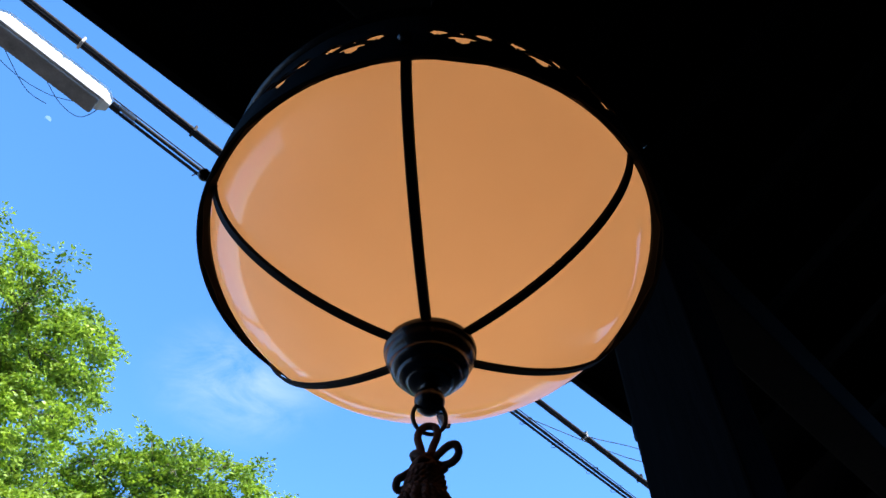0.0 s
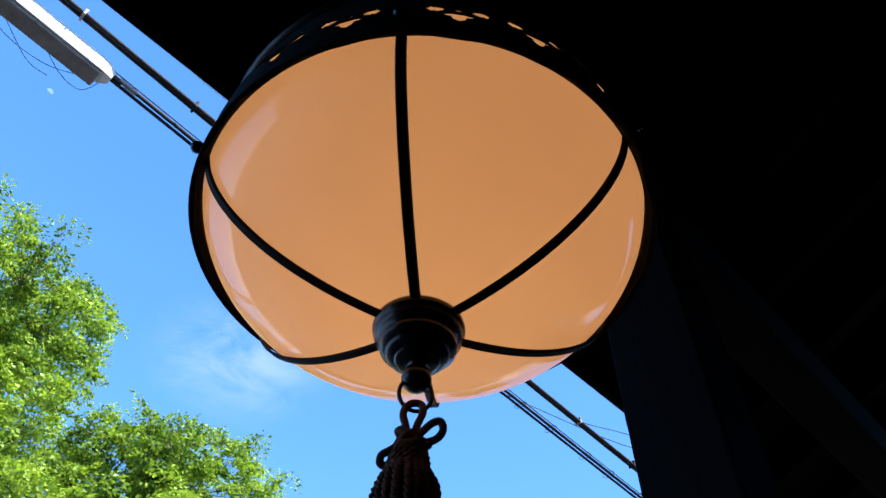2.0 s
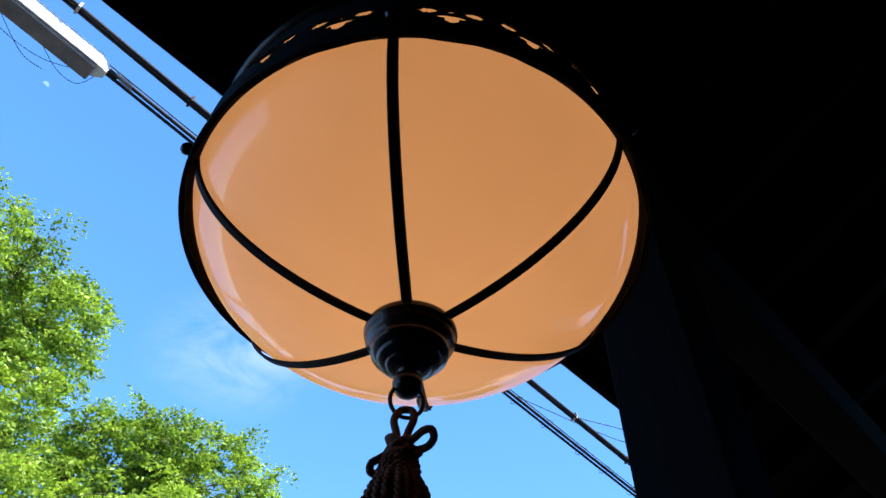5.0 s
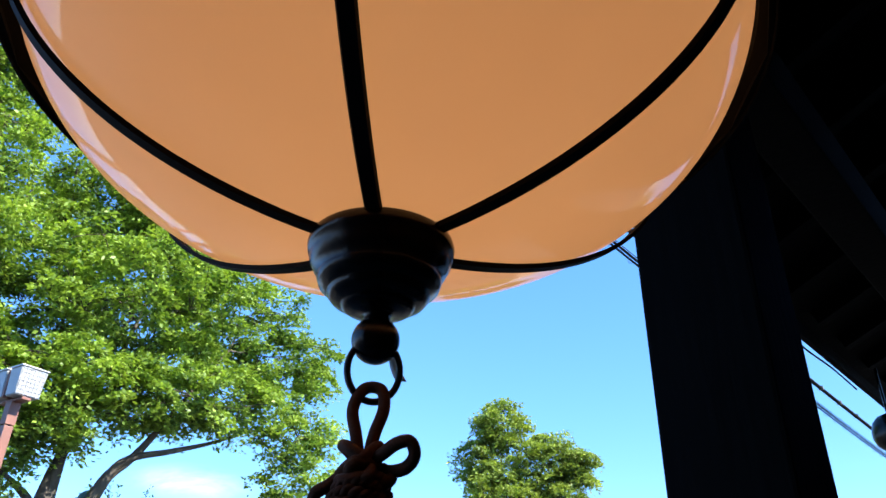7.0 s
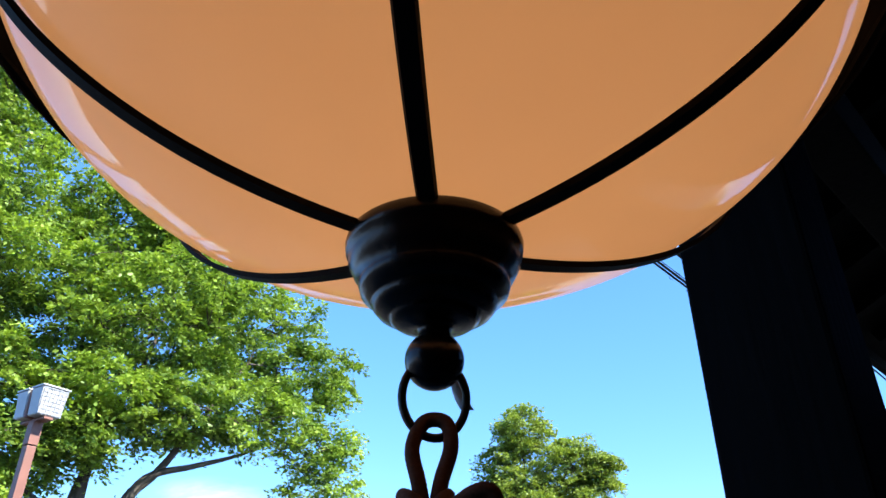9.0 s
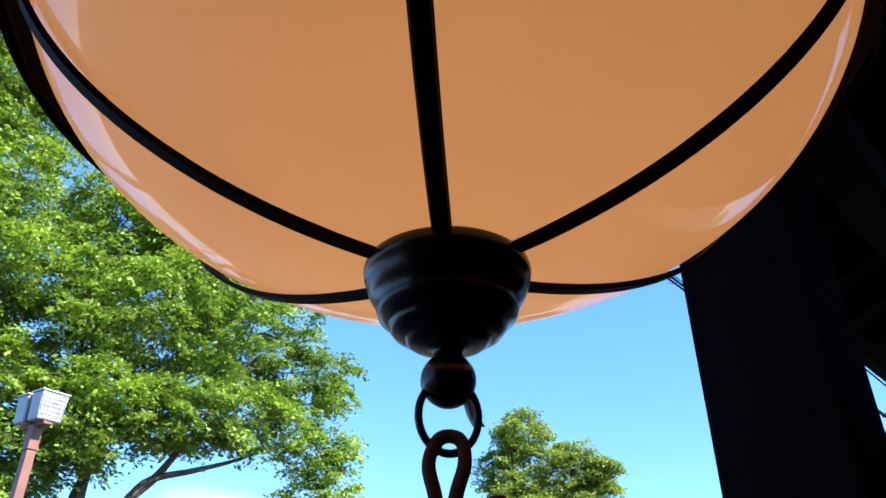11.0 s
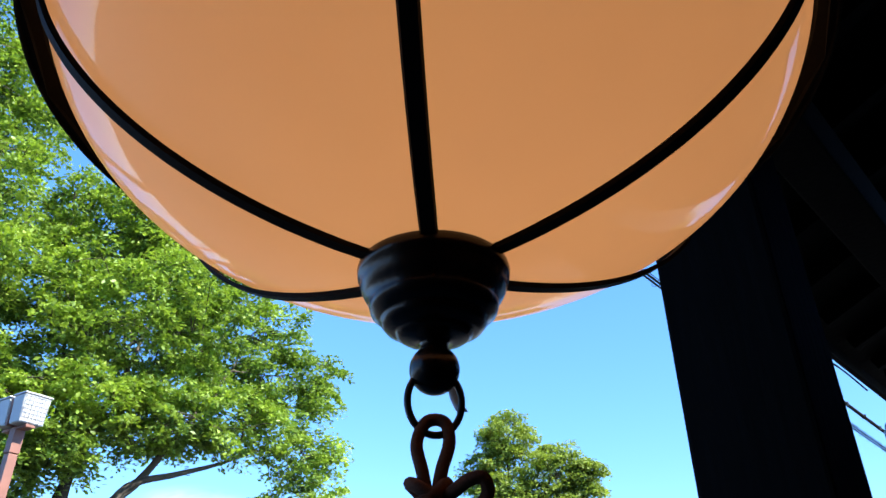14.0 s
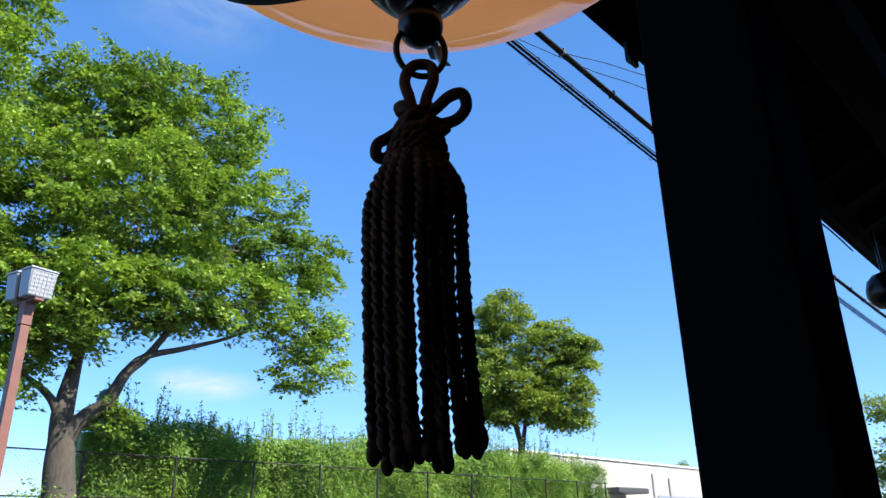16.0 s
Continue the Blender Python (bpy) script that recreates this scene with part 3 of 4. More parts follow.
def build_cables():
    g = "overhead cables over the street"
    c1 = dict(d=3.2, h=4.7684, slope=-0.07525, k=0.001930)
    c2 = dict(d=3.4, h=4.6882, slope=-0.08059, k=0.001890)
    a = thing("overhead_cable", "bundle of black cables strapped to a steel strand over the street", "cable", (0, 0, 0), g)
    tube_object("cable", sag(**c1), 0.016, M_CABLE, a, 8)
    tube_object("cable", sag(**c1, side=0.034, up=-0.004), 0.015, M_CABLE, a, 8)
    tube_object("strand_wire", sag(**c1, side=0.012, up=0.036), 0.006, M_CABLE, a, 6)
    for i in range(28):
        s = -2.3 + i * 0.95
        p = along(s, c1["d"] + 0.017, droop(c1, s) + 0.008)
        part("strap", box_bm((0.078, 0.02, 0.07), p, TURN, 0.004), M_GREYP if i % 3 else M_CABLE, a)
    b = thing("overhead_cable", "pair of thin black cables with wire hangers over the street", "cable", (0, 0, 0), g)
    tube_object("cable", sag(**c2), 0.015, M_CABLE, b, 8)
    tube_object("cable", sag(**c2, side=0.036, up=-0.014), 0.013, M_CABLE, b, 8)
    tube_object("strand_wire", sag(**c2, side=-0.012, up=0.03), 0.005, M_CABLE, b, 6)
    rnd = random.Random(3)
    for i in range(44):
        s = 0.8 + i * 0.48 + rnd.uniform(-0.06, 0.06)
        p = along(s, c2["d"] + 0.02, droop(c2, s) - 0.004)
        loop = [p + (V * (0.062 * math.cos(q)) + Vector((0, 0, 0.048 * math.sin(q))) + U * (0.03 * math.sin(q + 0.6))) for q in (2 * math.pi * j / 14 for j in range(14))]
        tube_object("wire_hanger", loop, 0.0028, M_CABLE, b, 5, True)
    # thin service wires
    w = thing("twisted_wire", "thin twisted pale service wire ending at the eave", "wire", (0, 0, 0), g)
    w0, w1 = Vector((-0.392, 0.370, 3.050)), Vector((-1.465, 1.100, 5.100))
    pts = [w0.lerp(w1, -0.12 + 2.6 * i / 240) + Vector((0, 0, 0.10 * ((-0.12 + 2.6 * i / 240) - 0.5) ** 2)) for i in range(241)]
    pairs = []
    for ph in (0, math.pi):
        pairs.append(tube([p + V * (0.0035 * math.cos(i * 0.55 + ph)) + Vector((0, 0, 0.0035 * math.sin(i * 0.55 + ph))) for i, p in enumerate(pts)], 0.0022, 5))
    vs, fs = merge(pairs)
    mesh_object("wire", vs, fs, M_STEEL, w, True)
    for pts in ([at(7.73, 36.57, 6.6), at(9.80, 35.41, 6.8), at(13.07, 34.32, 7.1), at(16.12, 33.00, 7.5), at(22.21, 30.08, 8.6), at(30.25, 25.73, 11)],
                [at(2.81, 37.96, 6.3), at(7.74, 35.87, 6.8), at(12.04, 33.82, 7.3), at(15.92, 32.10, 7.8), at(22.17, 28.30, 9), at(30.21, 23.65, 11.5)]):
        w = thing("service_wire", "thin black service wire crossing the sky", "wire", (0, 0, 0), g)
        tube_object("wire", smooth_path(pts, 5), 0.0045, M_CABLE, w, 6)
    # splice case on the second cable
    s_mid = -0.47
    sl = c2["slope"]
    p = along(s_mid, c2["d"] + 0.0, droop(c2, s_mid) - 0.06)
    tilt = TURN @ Matrix.Rotation(math.atan(sl), 3, "X")
    case = thing("splice_case", "long white plastic cable splice case, underside greyed for shade", "splice case", p)
    body_v, body_f = [], []
    L = 0.92
    for i, (y, sc) in enumerate([(-L / 2, 0.55), (-L / 2 + 0.05, 0.86), (-L / 2 + 0.09, 1.0), (L / 2 - 0.09, 1.0), (L / 2 - 0.05, 0.9), (L / 2, 0.5)]):
        for x, z in ((-0.09, 0.0), (-0.085, 0.05), (-0.05, 0.085), (0.05, 0.085), (0.085, 0.05), (0.09, -0.055), (0.075, -0.08), (-0.075, -0.05)):
            body_v.append(tilt @ Vector((x * sc, y, z * sc)))
    for i in range(5):
        for k in range(8):
            m = (k + 1) % 8
            body_f.append((i * 8 + k, i * 8 + m, i * 8 + 8 + m, i * 8 + 8 + k))
    body_f += [tuple(range(8)), tuple(range(47, 39, -1))]
    body = mesh_object("body", body_v, body_f, M_WHITE, case)
    # the case's side away from the sun, its shade given as grey colour
    part("underside", box_bm((0.15, L - 0.14, 0.05), tilt @ Vector((-0.02, 0, -0.075)), tilt, 0.015), M_GREYP, body, "lower half, grey to stand for its shade")
    for y in (-0.3, 0.02, 0.33):
        part("clip", box_bm((0.012, 0.035, 0.02), tilt @ Vector((-0.085, y, -0.045)), tilt, 0.003), M_STEEL, body)
    for y in (L / 2 + 0.03,):
        part("clamp", box_bm((0.05, 0.09, 0.05), tilt @ Vector((0, y, 0.03)), tilt, 0.008), M_CABLE, case)
        part("gland", box_bm((0.03, 0.14, 0.03), tilt @ Vector((0.02, y + 0.09, 0.035)), tilt, 0.006), M_GREYP, case)
        part("clevis", box_bm((0.018, 0.12, 0.018), tilt @ Vector((-0.03, y + 0.12, 0.05)), tilt, 0.004), M_STEEL, case)
    for k, pts in enumerate(([(-0.10, -0.5, -0.06), (-0.16, -0.2, -0.14), (-0.13, 0.1, -0.16), (-0.08, 0.33, -0.05)],
                             [(-0.09, -0.3, -0.06), (-0.20, -0.02, -0.16), (-0.17, 0.15, -0.20)],
                             [(-0.08, 0.0, -0.06), (-0.17, 0.2, -0.10), (-0.15, 0.36, -0.12), (-0.06, 0.42, -0.02)])):
        tube_object("loose_wire", smooth_path([tilt @ Vector(q) for q in pts], 8), 0.0025, M_CABLE, case, 5)


build_cables()


# ---- trees ----
def leaf_mesh(name, centres, sizes, normals, dirs, mat, parent, label=""):
    """Many small folded leaves as one mesh."""
    n = len(centres)
    nrm = normals / np.linalg.norm(normals, axis=1, keepdims=True)
    d = dirs - nrm * np.sum(dirs * nrm, axis=1, keepdims=True)
    d /= np.linalg.norm(d, axis=1, keepdims=True) + 1e-9
    s = np.cross(nrm, d)
    L, W = sizes[:, None], sizes[:, None] * 0.27
    v = np.empty((n, 4, 3))
    v[:, 0] = centres - d * L * 0.5
    v[:, 1] = centres + s * W - nrm * W * 0.35
    v[:, 2] = centres + d * L * 0.5 - nrm * L * 0.10
    v[:, 3] = centres - s * W - nrm * W * 0.35
    me = bpy.data.meshes.new(name)
    me.vertices.add(n * 4)
    me.vertices.foreach_set("co", v.reshape(-1))
    idx = np.empty((n, 2, 3), dtype=np.int32)
    base = np.arange(n, dtype=np.int32) * 4
    idx[:, 0, 0], idx[:, 0, 1], idx[:, 0, 2] = base, base + 1, base + 2
    idx[:, 1, 0], idx[:, 1, 1], idx[:, 1, 2] = base, base + 2, base + 3
    me.loops.add(n * 6)
    me.loops.foreach_set("vertex_index", idx.reshape(-1))
    me.polygons.add(n * 2)
    me.polygons.foreach_set("loop_start", np.arange(n * 2, dtype=np.int32) * 3)
    me.update(calc_edges=True)
    me.validate()
    me.materials.append(mat)
    ob = new(name, me)
    ob.parent = parent
    if label:
        tagged(ob, label)
    return ob


def leaves_on(rs, clumps, spread, per, size, flat=0.30):
    """Leaves strewn in flattened sprays round clump centres."""
    n = len(clumps)
    c = np.repeat(clumps, per, axis=0)
    sp = np.repeat(spread, per)[:, None]
    off = np.clip(rs.normal(size=(n * per, 3)), -1.7, 1.7) * np.array([1, 1, flat]) * sp * 0.55
    tilt = np.repeat(rs.normal(size=(n, 2)) * 0.35, per, axis=0)
    off[:, 2] += off[:, 0] * tilt[:, 0] + off[:, 1] * tilt[:, 1] - 0.25 * (off[:, 0] ** 2 + off[:, 1] ** 2) / sp[:, 0]
    nr = rs.normal(size=(n * per, 3)) * 0.55 + np.array([0, 0, 1.0])
    dr = off * np.array([1, 1, 0.3]) + rs.normal(size=(n * per, 3)) * 0.3 * sp + np.array([0, 0, -0.05])
    sz = size * rs.uniform(0.7, 1.25, n * per)
    return c + off, sz, nr, dr


def build_tree(name, label, base, trunk_r, fork, lobes, n_clumps, per, size, seed, leaf, spread=0.42, limbs=None):
    """lobes: centre, radii in metres of the masses of the crown; fork: where the limbs part."""
    rs = np.random.RandomState(seed)
    t = thing(name, label, "tree", base)
    base, fork = Vector(base), Vector(fork)
    rel = lambda p: Vector(p) - base
    # clump centres in the shells of the lobes
    vol = np.array([(l[1][0] * l[1][1] * l[1][2]) ** (2 / 3) for l in lobes])
    counts = np.maximum(4, (n_clumps * vol / vol.sum()).astype(int))
    clumps, owner = [], []
    for li, (c, r) in enumerate(lobes):
        d = rs.normal(size=(counts[li], 3))
        d /= np.linalg.norm(d, axis=1, keepdims=True)
        rad = rs.uniform(0.3, 1.0, counts[li]) ** 0.55
        lump = 1 + 0.16 * np.sin(d[:, 0] * 5 + li) * np.cos(d[:, 2] * 6 + d[:, 1] * 4)
        clumps.append(np.array(rel(c)) + d * np.array(r) * (rad * lump)[:, None])
        owner += [li] * counts[li]
    clumps = np.concatenate(clumps)
    owner = np.array(owner)
    f = rel(fork)
    ax = smooth_path([(0, 0, -0.2), f * 0.35 + Vector((0.05, 0.02, 0)), f * 0.7, f], 5)
    rad = [trunk_r * (1.55 if i == 0 else 1.25 if i == 1 else 1.05) * (1 - 0.30 * i / (len(ax) - 1)) for i in range(len(ax))]
    vs, fs = tube(ax, rad, 14)
    mesh_object("trunk", vs, fs, M_BARK, t, True, "grey-brown bark")
    if limbs is None:
        limbs = [[fork.lerp(Vector(c), 0.45) + Vector((rs.uniform(-0.2, 0.2), 0, 0.1)), c] for c, r in lobes[:3]]
    nodes = []
    for big, pts in zip((True, False, True, False, False, False), limbs):
        path = smooth_path([f - Vector((0, 0, 0.45))] + [rel(q) + Vector((rs.uniform(-0.08, 0.08), rs.uniform(-0.08, 0.08), rs.uniform(-0.06, 0.06))) for q in pts], 6)
        n = len(path)
        r = [trunk_r * (0.72 if big else 0.5) * (1 - 0.88 * (i / (n - 1)) ** 0.7) for i in range(n)]
        vs, fs = tube(path, r, 9)
        mesh_object("limb", vs, fs, M_BARK, t, True)
        nodes += list(zip(path[2:], r[2:]))
    for li, (c, r) in enumerate(lobes):
        e = rel(c)
        pos, pr = min(nodes, key=lambda q: (q[0] - e).length + 0.6 * max(0, q[0].z - e.z + 0.2))
        m = pos.lerp(e, 0.5) + Vector((rs.uniform(-0.2, 0.2), rs.uniform(-0.2, 0.2), 0.06 * (e - pos).length))
        path = smooth_path([pos, m, e + Vector((0, 0, 0.15 * r[2]))], 7)
        n = len(path)
        r0 = min(pr * 0.8, trunk_r * 0.32)
        vs, fs = tube(path, [r0 * (1 - 0.8 * i / (n - 1)) for i in range(n)], 7)
        mesh_object("limb", vs, fs, M_BARK, t, True)
        local = [np.array(path)]
        mine = np.where(owner == li)[0]
        wood = []
        for q in range(10):
            tgt = Vector(clumps[rs.choice(mine)])
            st = Vector(path[rs.randint(len(path) // 4, len(path))])
            mid = st.lerp(tgt, 0.5) + Vector((rs.uniform(-0.2, 0.2), rs.uniform(-0.2, 0.2), 0.12))
            br = smooth_path([st, mid, tgt], 5)
            wood.append(tube(br, [max(0.008, r0 * 0.34) * (1 - 0.75 * i / (len(br) - 1)) for i in range(len(br))], 5))
            local.append(np.array(br))
        allp = np.concatenate(local)
        for ci in mine:
            if rs.rand() < 0.7:
                p = clumps[ci]
                q = allp[np.argmin(np.sum((allp - p) ** 2, axis=1))]
                wood.append(tube([q, (p + q) / 2 + np.array([0, 0, 0.05]), p], [0.014, 0.010, 0.005], 4))
        vs, fs = merge(wood)
        tagged(mesh_object("twig_spray", vs, fs, M_BARK, t), kind="stuff")
    cen, sz, nr, dr = leaves_on(rs, clumps, spread * rs.uniform(0.7, 1.3, len(clumps)), per, size)
    leaf_mesh("crown", cen, sz, nr, dr, leaf, t, "bright green summer leaves")
    return t


def lobe(az, el, d, rx, ry=None, rz=None):
    return (at(az, el, d), (rx, ry or rx, rz or rx * 0.75))


def on_ground(az, d):
    p = at(az, 0, d)
    return Vector((p.x, p.y, bank(p.x, p.y)))


def build_trees():
    g = "roadside trees"
    b = on_ground(-29.07, 16.0)
    tagged(build_tree("zelkova_tree", "broad green zelkova tree with a forked trunk behind the fence", b, 0.33, at(-29.38, 6.52, 16.00), [
        lobe(-30.14, 28.94, 17.27, 2.12, rz=1.34), lobe(-24.58, 28.63, 16.76, 2.12, rz=1.40), lobe(-34.54, 22.29, 16.76, 2.12, rz=1.57), lobe(-26.98, 22.93, 15.49, 2.12, rz=1.45), lobe(-19.69, 22.83, 17.02, 1.79, rz=1.45),
        lobe(-14.33, 19.71, 17.52, 1.22, rz=1.00), lobe(-20.80, 16.74, 16.00, 1.79, rz=0.90), lobe(-13.41, 14.64, 17.27, 1.06, rz=0.62), lobe(-12.76, 11.25, 17.02, 0.84, rz=0.47), lobe(-33.37, 15.82, 15.75, 1.67, rz=0.78), lobe(-28.38, 17.71, 14.98, 1.45, rz=0.55),
        lobe(-35.78, 11.26, 16.00, 0.90, rz=0.45), lobe(-26.14, 7.54, 15.75, 0.55, rz=0.25),
        lobe(-34.90, 12.70, 15.5, 1.5, rz=0.70), lobe(-31.49, 13.83, 15.2, 1.2, rz=0.50), lobe(-35.47, 9.53, 15.5, 1.1, rz=0.40), lobe(-23.79, 15.74, 15.2, 1.4, rz=0.55)],
        1250, 135, 0.112, 11, M_LEAF, 0.34, [
        [at(-29.53, 7.78, 16.00), at(-29.37, 10.29, 16.00), at(-29.43, 13.03, 16.00), at(-30.52, 16.89, 16.30), at(-31.80, 21.11, 16.60)],
        [at(-29.28, 10.69, 16.00), at(-28.80, 14.29, 15.80), at(-27.03, 19.36, 15.70), at(-26.10, 24.47, 16.00)],
        [at(-28.65, 7.05, 15.90), at(-27.18, 8.39, 15.80), at(-25.96, 10.83, 15.70), at(-24.87, 12.18, 15.70), at(-22.23, 15.26, 15.90), at(-19.32, 20.14, 16.50)],
        [at(-28.48, 7.33, 15.90), at(-27.03, 8.62, 15.75), at(-25.39, 11.74, 15.60), at(-22.36, 12.75, 15.60), at(-19.57, 13.65, 16.00), at(-16.23, 14.53, 16.70)],
        [at(-30.01, 7.76, 16.00), at(-31.58, 9.36, 15.90), at(-33.34, 10.56, 15.80)]]), group=g)
    b = on_ground(-47.10, 16.0)
    tagged(build_tree("zelkova_tree", "tall bright green zelkova tree beside the street", b, 0.33, at(-47.43, 15.03, 15.87), [
        lobe(-47.28, 36.67, 15.87, 2.46, rz=1.90), lobe(-40.66, 36.37, 16.00, 1.62, rz=1.45), lobe(-39.92, 30.26, 15.62, 1.57, rz=1.45), lobe(-38.83, 24.78, 15.24, 1.34, rz=1.12), lobe(-46.91, 27.03, 15.24, 2.46, rz=1.79), lobe(-53.32, 32.81, 15.87, 2.24, rz=1.79), lobe(-38.57, 18.19, 15.49, 1.34, rz=0.78)],
        800, 135, 0.112, 23, M_LEAF, 0.36), group=g)
    b = on_ground(3.59, 28.6)
    tagged(build_tree("camphor_tree", "round yellow-green tree rising behind the hedge", b, 0.17, at(3.74, 6.26, 28.6), [
        lobe(2.79, 15.66, 28.6, 1.16, rz=1.04), lobe(1.49, 12.96, 28.6, 1.10, rz=0.99), lobe(6.12, 13.18, 28.6, 1.49, rz=1.10), lobe(8.83, 12.37, 28.6, 0.83, rz=0.72), lobe(2.92, 10.56, 28.1, 1.49, rz=0.88), lobe(7.34, 10.07, 28.6, 1.32, rz=0.77), lobe(7.95, 7.70, 28.6, 0.66, rz=0.44), lobe(0.93, 8.55, 28.6, 0.77, rz=0.55), lobe(1.2, 9.3, 28.2, 0.88, rz=0.61), lobe(3.0, 8.3, 28.2, 1.04, rz=0.61), lobe(5.4, 8.6, 28.2, 1.10, rz=0.61), lobe(7.2, 7.9, 28.4, 0.88, rz=0.50)],
        600, 110, 0.14, 31, M_LEAF2, 0.38), group=g)
    b = on_ground(29.62, 24)
    tagged(build_tree("camphor_tree", "spreading green tree seen beyond the porch post", b, 0.15, at(29.58, 4.23, 24), [
        lobe(29.22, 7.18, 24, 0.8, rz=0.35), lobe(30.48, 4.71, 23.5, 1.1, rz=0.55), lobe(28.59, 3.16, 23, 0.8, rz=0.5), lobe(31.78, 6.17, 24, 1.0, rz=0.5), lobe(30.6, 1.6, 22.5, 1.3, rz=0.8), lobe(32.6, 3.0, 23.0, 1.3, rz=0.8), lobe(29.4, 0.6, 22.0, 1.0, rz=0.6)],
        300, 80, 0.11, 41, M_LEAF2, 0.4), group=g)
    b = on_ground(15.40, 90)
    tagged(build_tree("distant_tree", "small distant grey-green tree over the wall", b, 0.12, at(15.37, 3.02, 90), [lobe(15.38, 3.91, 90, 0.75, rz=0.6), lobe(14.97, 3.72, 90, 0.6, rz=0.5)], 30, 40, 0.2, 43, M_LEAF2, 0.35), group=g)


build_trees()

# ---- fence, hedge, park lamp, wall ----
FENCE0 = Vector((-7.847, 14.586, 0))
FENCE_DIR = U.copy()
FENCE_OUT = Vector((-FENCE_DIR.y, FENCE_DIR.x, 0))
FENCE_TOP = 3.365


def build_fence():
    fen = thing("mesh_fence", "dark steel mesh fence with round posts in front of the hedge", "fence", FENCE0)
    for i in range(-3, 11):
        p = FENCE_DIR * (2.0 * i)
        part("post", lathe_bm([(0, 1.4), (0.027, 1.4), (0.027, FENCE_TOP + 0.03), (0.02, FENCE_TOP + 0.045), (0, FENCE_TOP + 0.05)], 10), M_FENCE, fen).location = p
    for z in (FENCE_TOP, 2.5):
        tube_object("rail", [FENCE_DIR * -6.2 + Vector((0, 0, z)), FENCE_DIR * 20.1 + Vector((0, 0, z))], 0.018, M_FENCE, fen, 6)
    pairs = []
    n = 300
    for i in range(n):
        s = -5.0 + i * 24.0 / n
        for k in (-1, 1):
            a = FENCE_DIR * s + Vector((0, 0, FENCE_TOP))
            q = FENCE_DIR * (s + k * 0.95) + Vector((0, 0, FENCE_TOP - 0.95))
            pairs.append(tube([a, q], 0.0022, 3))
    vs, fs = merge(pairs)
    net = mesh_object("wire_netting", vs, fs, M_FENCE, fen)
    tagged(net, "diamond wire netting", kind="stuff")


def build_hedge():
    rs = np.random.RandomState(77)
    h = thing("hedge", "tall clipped green hedge with fresh shoots on top", "hedge", FENCE0)
    L, depth, zlo, zhi = 20.4, 1.5, 1.6, 4.05
    n = 2600
    s = rs.uniform(0.2, L, n)
    top = zhi + 0.13 * np.sin(s * 0.9) + 0.10 * np.sin(s * 2.3 + 1)
    face = rs.rand(n)
    d = np.where(face < 0.62, rs.uniform(0.25, 0.5, n), rs.uniform(0.3, 0.3 + depth, n))
    z = np.where(face < 0.62, zlo + (top - zlo) * rs.rand(n) ** 0.7, top - rs.uniform(0, 0.2, n))
    d += 0.12 * np.sin(s * 1.7 + z * 2.1)
    D, O = np.array(FENCE_DIR), np.array(FENCE_OUT)
    c = s[:, None] * D + d[:, None] * O + z[:, None] * np.array([0, 0, 1.0])
    cen, sz, nr, dr = leaves_on(rs, c, 0.24 * rs.uniform(0.7, 1.3, n), 58, 0.07, 0.8)
    nr = nr * 0.9 - O * 0.7
    tagged(leaf_mesh("foliage", cen, sz, nr, dr, M_HEDGE, h), kind="stuff")
    part("inner_mass", box_bm((depth - 0.35, L - 0.4, 2.35), tuple(FENCE_DIR * (L / 2) + FENCE_OUT * (0.55 + depth / 2) + Vector((0, 0, 2.7))), TURN, 0.1), M_HEDGE, h, "dense shaded twigs and leaves")
    # upright shoots
    m = 360
    s = rs.uniform(0.3, L, m)
    ht = rs.uniform(0.2, 1.0, m) * (0.6 + 0.5 * np.sin(s * 0.8 + 0.4) ** 2)
    d = rs.uniform(0.35, 1.3, m)
    pairs, pc, pn = [], [], []
    for i in range(m):
        b = s[i] * D + d[i] * O + np.array([0, 0, zhi - 0.1 + 0.13 * math.sin(s[i] * 0.9) + 0.1 * math.sin(s[i] * 2.3 + 1)])
        lean = np.array([rs.normal() * 0.12, rs.normal() * 0.12, 1.0]) * (ht[i] + 0.1)
        pairs.append(tube([b, b + lean * 0.6, b + lean], [0.006, 0.005, 0.002], 4))
        for k in range(int(6 + ht[i] * 22)):
            f = rs.rand()
            pc.append(b + lean * (0.15 + 0.85 * f) + rs.normal(size=3) * 0.035)
    vs, fs = merge(pairs)
    tagged(mesh_object("shoots", vs, fs, M_BARK, h), kind="stuff")
    pc = np.array(pc)
    k = len(pc)
    tagged(leaf_mesh("shoot_leaves", pc, 0.075 * rs.uniform(0.7, 1.3, k), rs.normal(size=(k, 3)) + np.array([0, 0, 0.6]), rs.normal(size=(k, 3)) + np.array([0, 0, 0.7]), M_HEDGE, h), kind="stuff")
    # low shrub at the hedge's end
    sh = thing("shrub", "loose green shrub beside the tree trunk", "shrub", on_ground(-32.07, 13.6))
    c = rs.normal(size=(90, 3)) * np.array([1.2, 0.5, 0.35]) + np.array([-0.5, 0, 0.9])
    cen, sz, nr, dr = leaves_on(rs, c, np.full(90, 0.25), 34, 0.08, 0.8)
    leaf_mesh("foliage", cen, sz, nr, dr, M_HEDGE, sh)
    pairs = [tube([Vector((0, 0, -0.1)), Vector(c[i]) * 0.5, Vector(c[i])], [0.02, 0.012, 0.005], 4) for i in range(0, 90, 5)]
    vs, fs = merge(pairs)
    mesh_object("stems", vs, fs, M_BARK, sh)


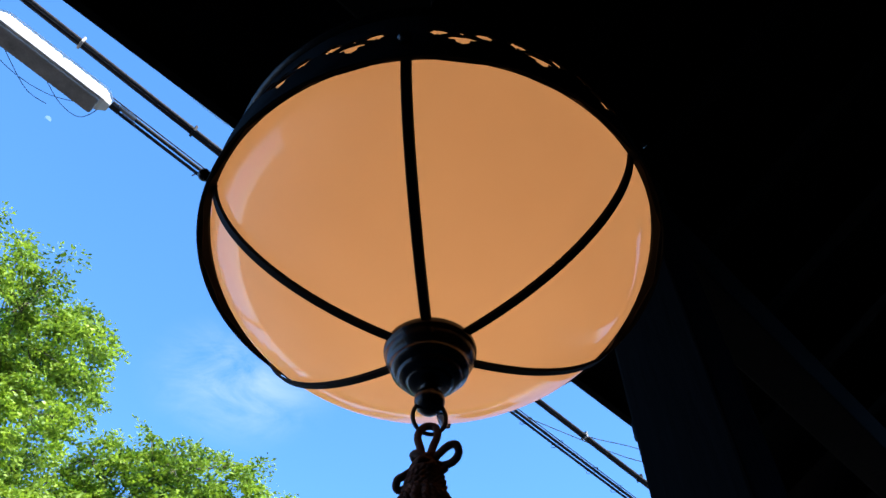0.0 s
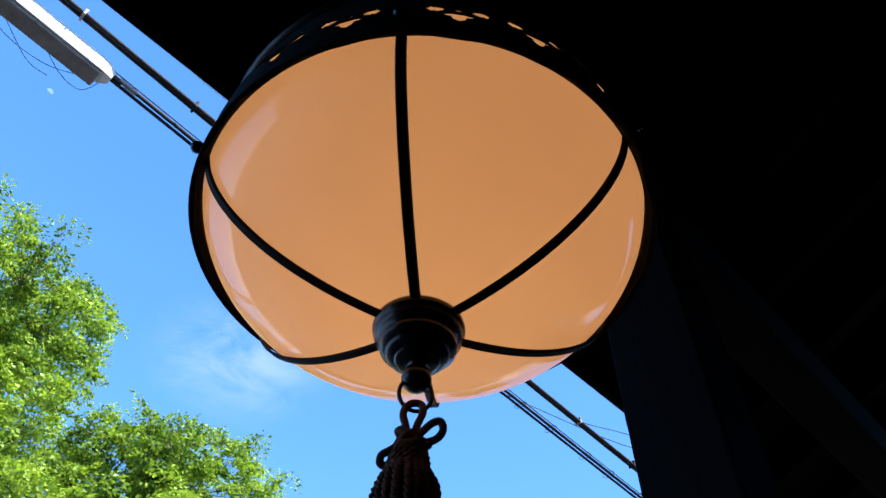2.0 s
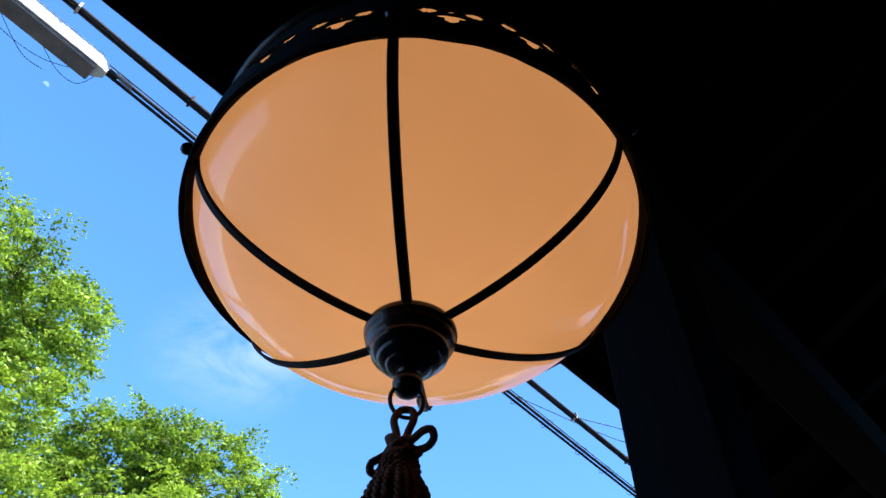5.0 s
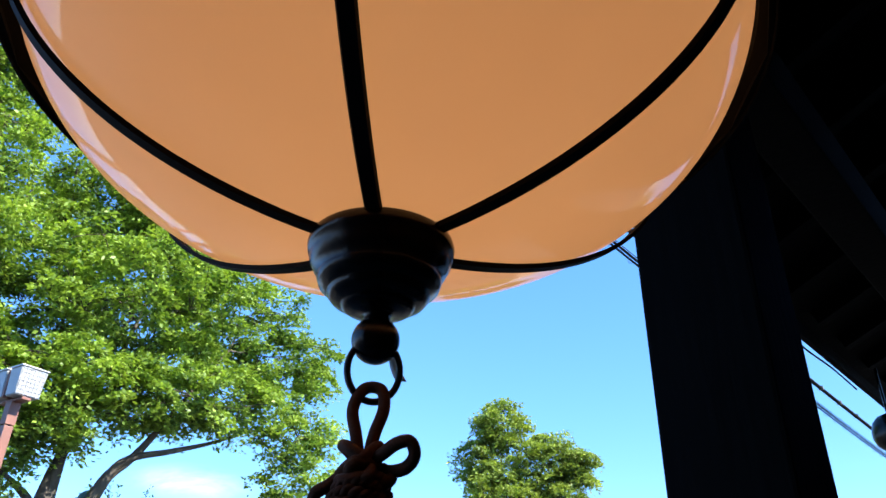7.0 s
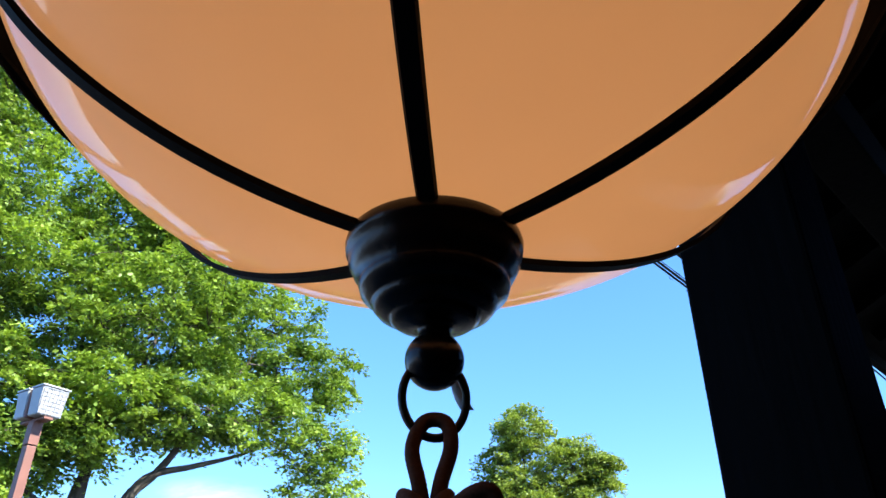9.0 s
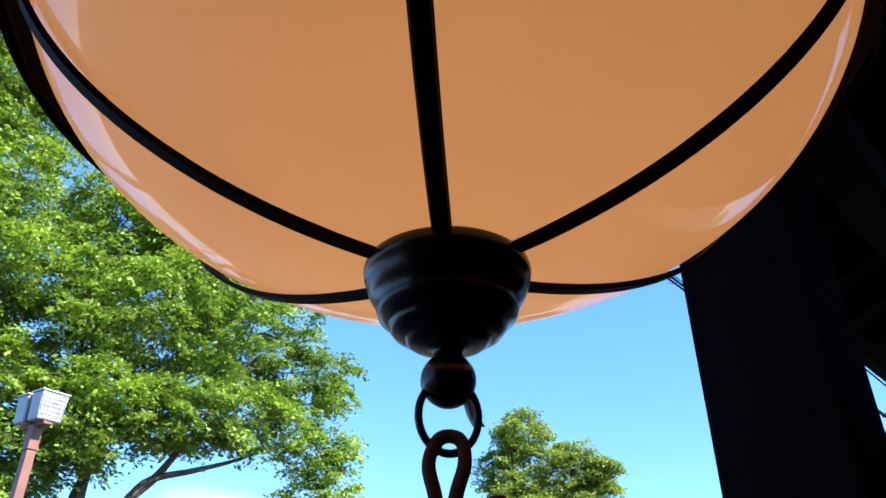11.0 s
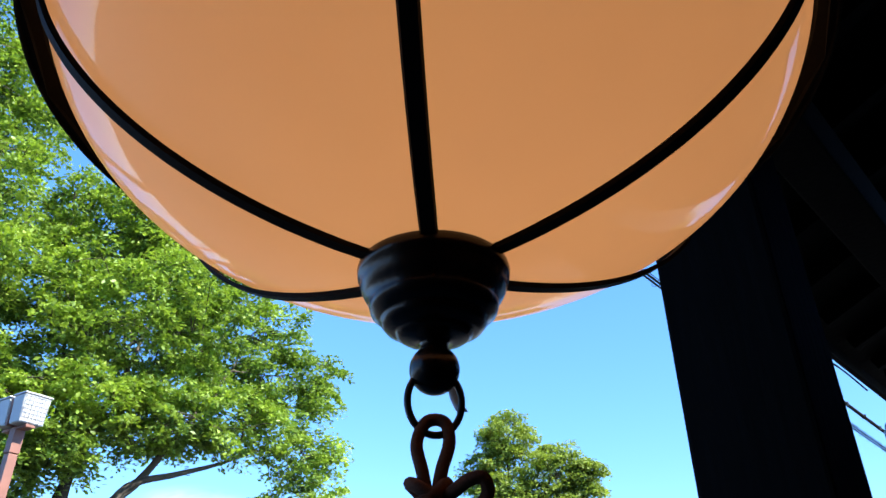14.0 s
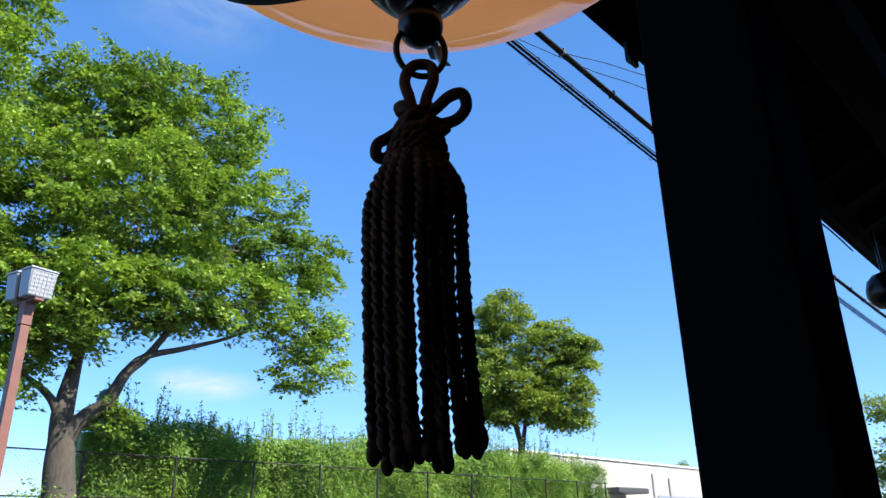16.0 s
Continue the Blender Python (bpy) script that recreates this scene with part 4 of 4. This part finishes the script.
def build_park_lamp():
    d = 9.0
    base = on_ground(-33.0, d)
    lamp = thing("park_lamp", "brown steel park lamp with two white gridded lantern boxes", "street lamp", base)
    top = at(-33.0, 15.0, d).z - base.z
    tz = Matrix.Rotation(radians(-30), 3, "Z")
    part("pole", box_bm((0.10, 0.10, top - 0.25), (0, 0, (top - 0.25) / 2 - 0.02), tz, 0.006), M_POST, lamp, "square brown painted pole")
    part("collar", box_bm((0.112, 0.112, 0.26), (0, 0, top - 0.13), tz, 0.006), M_POST, lamp)
    part("band", box_bm((0.106, 0.106, 0.03), (0, 0, top - 1.95), tz, 0.002), M_WHITE, lamp)
    part("arm", box_bm((0.46, 0.10, 0.03), (0, 0, top + 0.0), tz, 0.006), M_POST, lamp)
    part("fin", box_bm((0.04, 0.26, 0.30), tz @ Vector((-0.03, 0, 0)) + Vector((0, 0, top + 0.17)), tz, 0.006), M_POST, lamp, "brown painted divider plate")
    for s in (1, -1):
        c0 = tz @ Vector((0.145 * s - 0.01, 0, 0)) + Vector((0, 0, top + 0.175))
        bm = box_bm((0.22, 0.30, 0.30), (0, 0, 0), None, 0.0)
        for v in bm.verts:
            if v.co.z < 0:
                v.co.x -= 0.03 * s if v.co.x * s > 0 else 0
                v.co.y *= 0.88
        bmesh.ops.bevel(bm, geom=bm.edges[:], offset=0.008, segments=2, affect="EDGES")
        bmesh.ops.transform(bm, matrix=Matrix.Translation(c0) @ tz.to_4x4(), verts=bm.verts)
        box = part("lantern_box", bm, M_LAMPG, lamp, "white frosted lantern box with a grid")
        part("cap", box_bm((0.24, 0.32, 0.018), c0 + Vector((0, 0, 0.162)), tz, 0.005), M_STEEL, lamp)
        lean = tz @ Matrix.Rotation(math.atan(0.03 / 0.30) * s, 3, "Y")
        f0 = c0 + tz @ Vector((0.098 * s, 0, 0))
        for i in range(7):
            o = -0.135 + i * 0.045
            part("grid_bar", box_bm((0.008, 0.008, 0.295), f0 + lean @ Vector((0, o * 0.95, 0)), lean), M_STEEL, box)
            part("grid_bar", box_bm((0.008, 0.27, 0.008), f0 + lean @ Vector((0, 0, o)), lean), M_STEEL, box)
    # domed lamp behind the tree
    b2 = on_ground(-26.90, 18.5)
    dl = thing("domed_lamp", "old green domed street lamp behind the tree", "street lamp", b2)
    z = at(-26.98, 8.79, 18.5).z - b2.z
    part("pole", lathe_bm([(0, -0.05), (0.05, -0.05), (0.04, z), (0, z)], 12), M_DARKMET, dl)
    prof = [(0, z - 0.02), (0.235, z - 0.02), (0.24, z + 0.03)] + [(0.23 * math.cos(a), z + 0.03 + 0.24 * math.sin(a)) for a in (math.pi / 2 * i / 8 for i in range(8))] + [(0.02, z + 0.275), (0.018, z + 0.33), (0.03, z + 0.35), (0.0, z + 0.39)]
    part("dome", lathe_bm(prof, 24), M_COPPER, dl, "green patina dome", True)


def build_wall():
    p0 = EYE + Vector((7.695, 44.35, 0)) - U * 9.0
    p1 = p0 + U * 60
    d = (p1 - p0)
    d.z = 0
    L = d.length
    d.normalize()
    rot = Matrix.Rotation(math.atan2(d.y, d.x) - math.pi / 2, 3, "Z")
    top = 5.38
    b = thing("white_building", "long low white rendered building with a dark canopy", "building", (p0.x, p0.y, 0))
    part("wall", box_bm((6.0, L, top), rot @ Vector((-3.0, L / 2, top / 2)), rot, 0.02), M_PLASTER, b)
    part("parapet", box_bm((6.2, L + 0.1, 0.12), rot @ Vector((-3.0, L / 2, top + 0.06)), rot, 0.02), M_WHITE, b)
    c = at(10.88, 2.33, 45.0)
    part("canopy", box_bm((1.6, 3.4, 0.30), (c.x - p0.x, c.y - p0.y, c.z), rot, 0.05), M_DARKMET, b, "dark metal canopy")
    for k in range(2):
        part("drain_pipe", box_bm((0.1, 0.14, 1.5), rot @ Vector((0.06, 14.5 + k * 2.2, 4.1 - k * 0.2)), rot, 0.02), M_STEEL, b)
    part("window_band", box_bm((0.06, 12.0, 0.9), rot @ Vector((0.03, 21.0, 3.1)), rot, 0.01), M_STEEL, b)


build_fence()
build_hedge()
build_park_lamp()
build_wall()


# ---- moon ----
def build_moon():
    c = at(-52.22, 50.37, 2000.0)
    back = (EYE - c).normalized()
    side = SUN_DIR - back * SUN_DIR.dot(back)
    side.normalize()
    other = back.cross(side)
    R = 12.5
    fs = []
    m = bpy.data.materials.new("moonlight")
    m.use_nodes = True
    n = m.node_tree.nodes
    n.clear()
    o = n.new("ShaderNodeOutputMaterial")
    e = n.new("ShaderNodeEmission")
    e.inputs["Color"].default_value = (0.36, 0.65, 1.0, 1)
    e.inputs["Strength"].default_value = 0.36
    m.node_tree.links.new(e.outputs[0], o.inputs["Surface"])
    vs = []
    for i in range(25):
        a = -math.pi / 2 + math.pi * i / 24
        vs.append(c + other * (R * math.sin(a)) + side * (R * math.cos(a)))
        vs.append(c + other * (R * math.sin(a)) - side * (R * 0.12 * math.cos(a)))
    for i in range(24):
        fs.append((2 * i, 2 * i + 1, 2 * i + 3, 2 * i + 2))
    ob = mesh_object("backdrop_moon", vs, fs, m)
    tagged(ob, "pale half moon in the blue daytime sky", "moon", kind="structure")


build_moon()
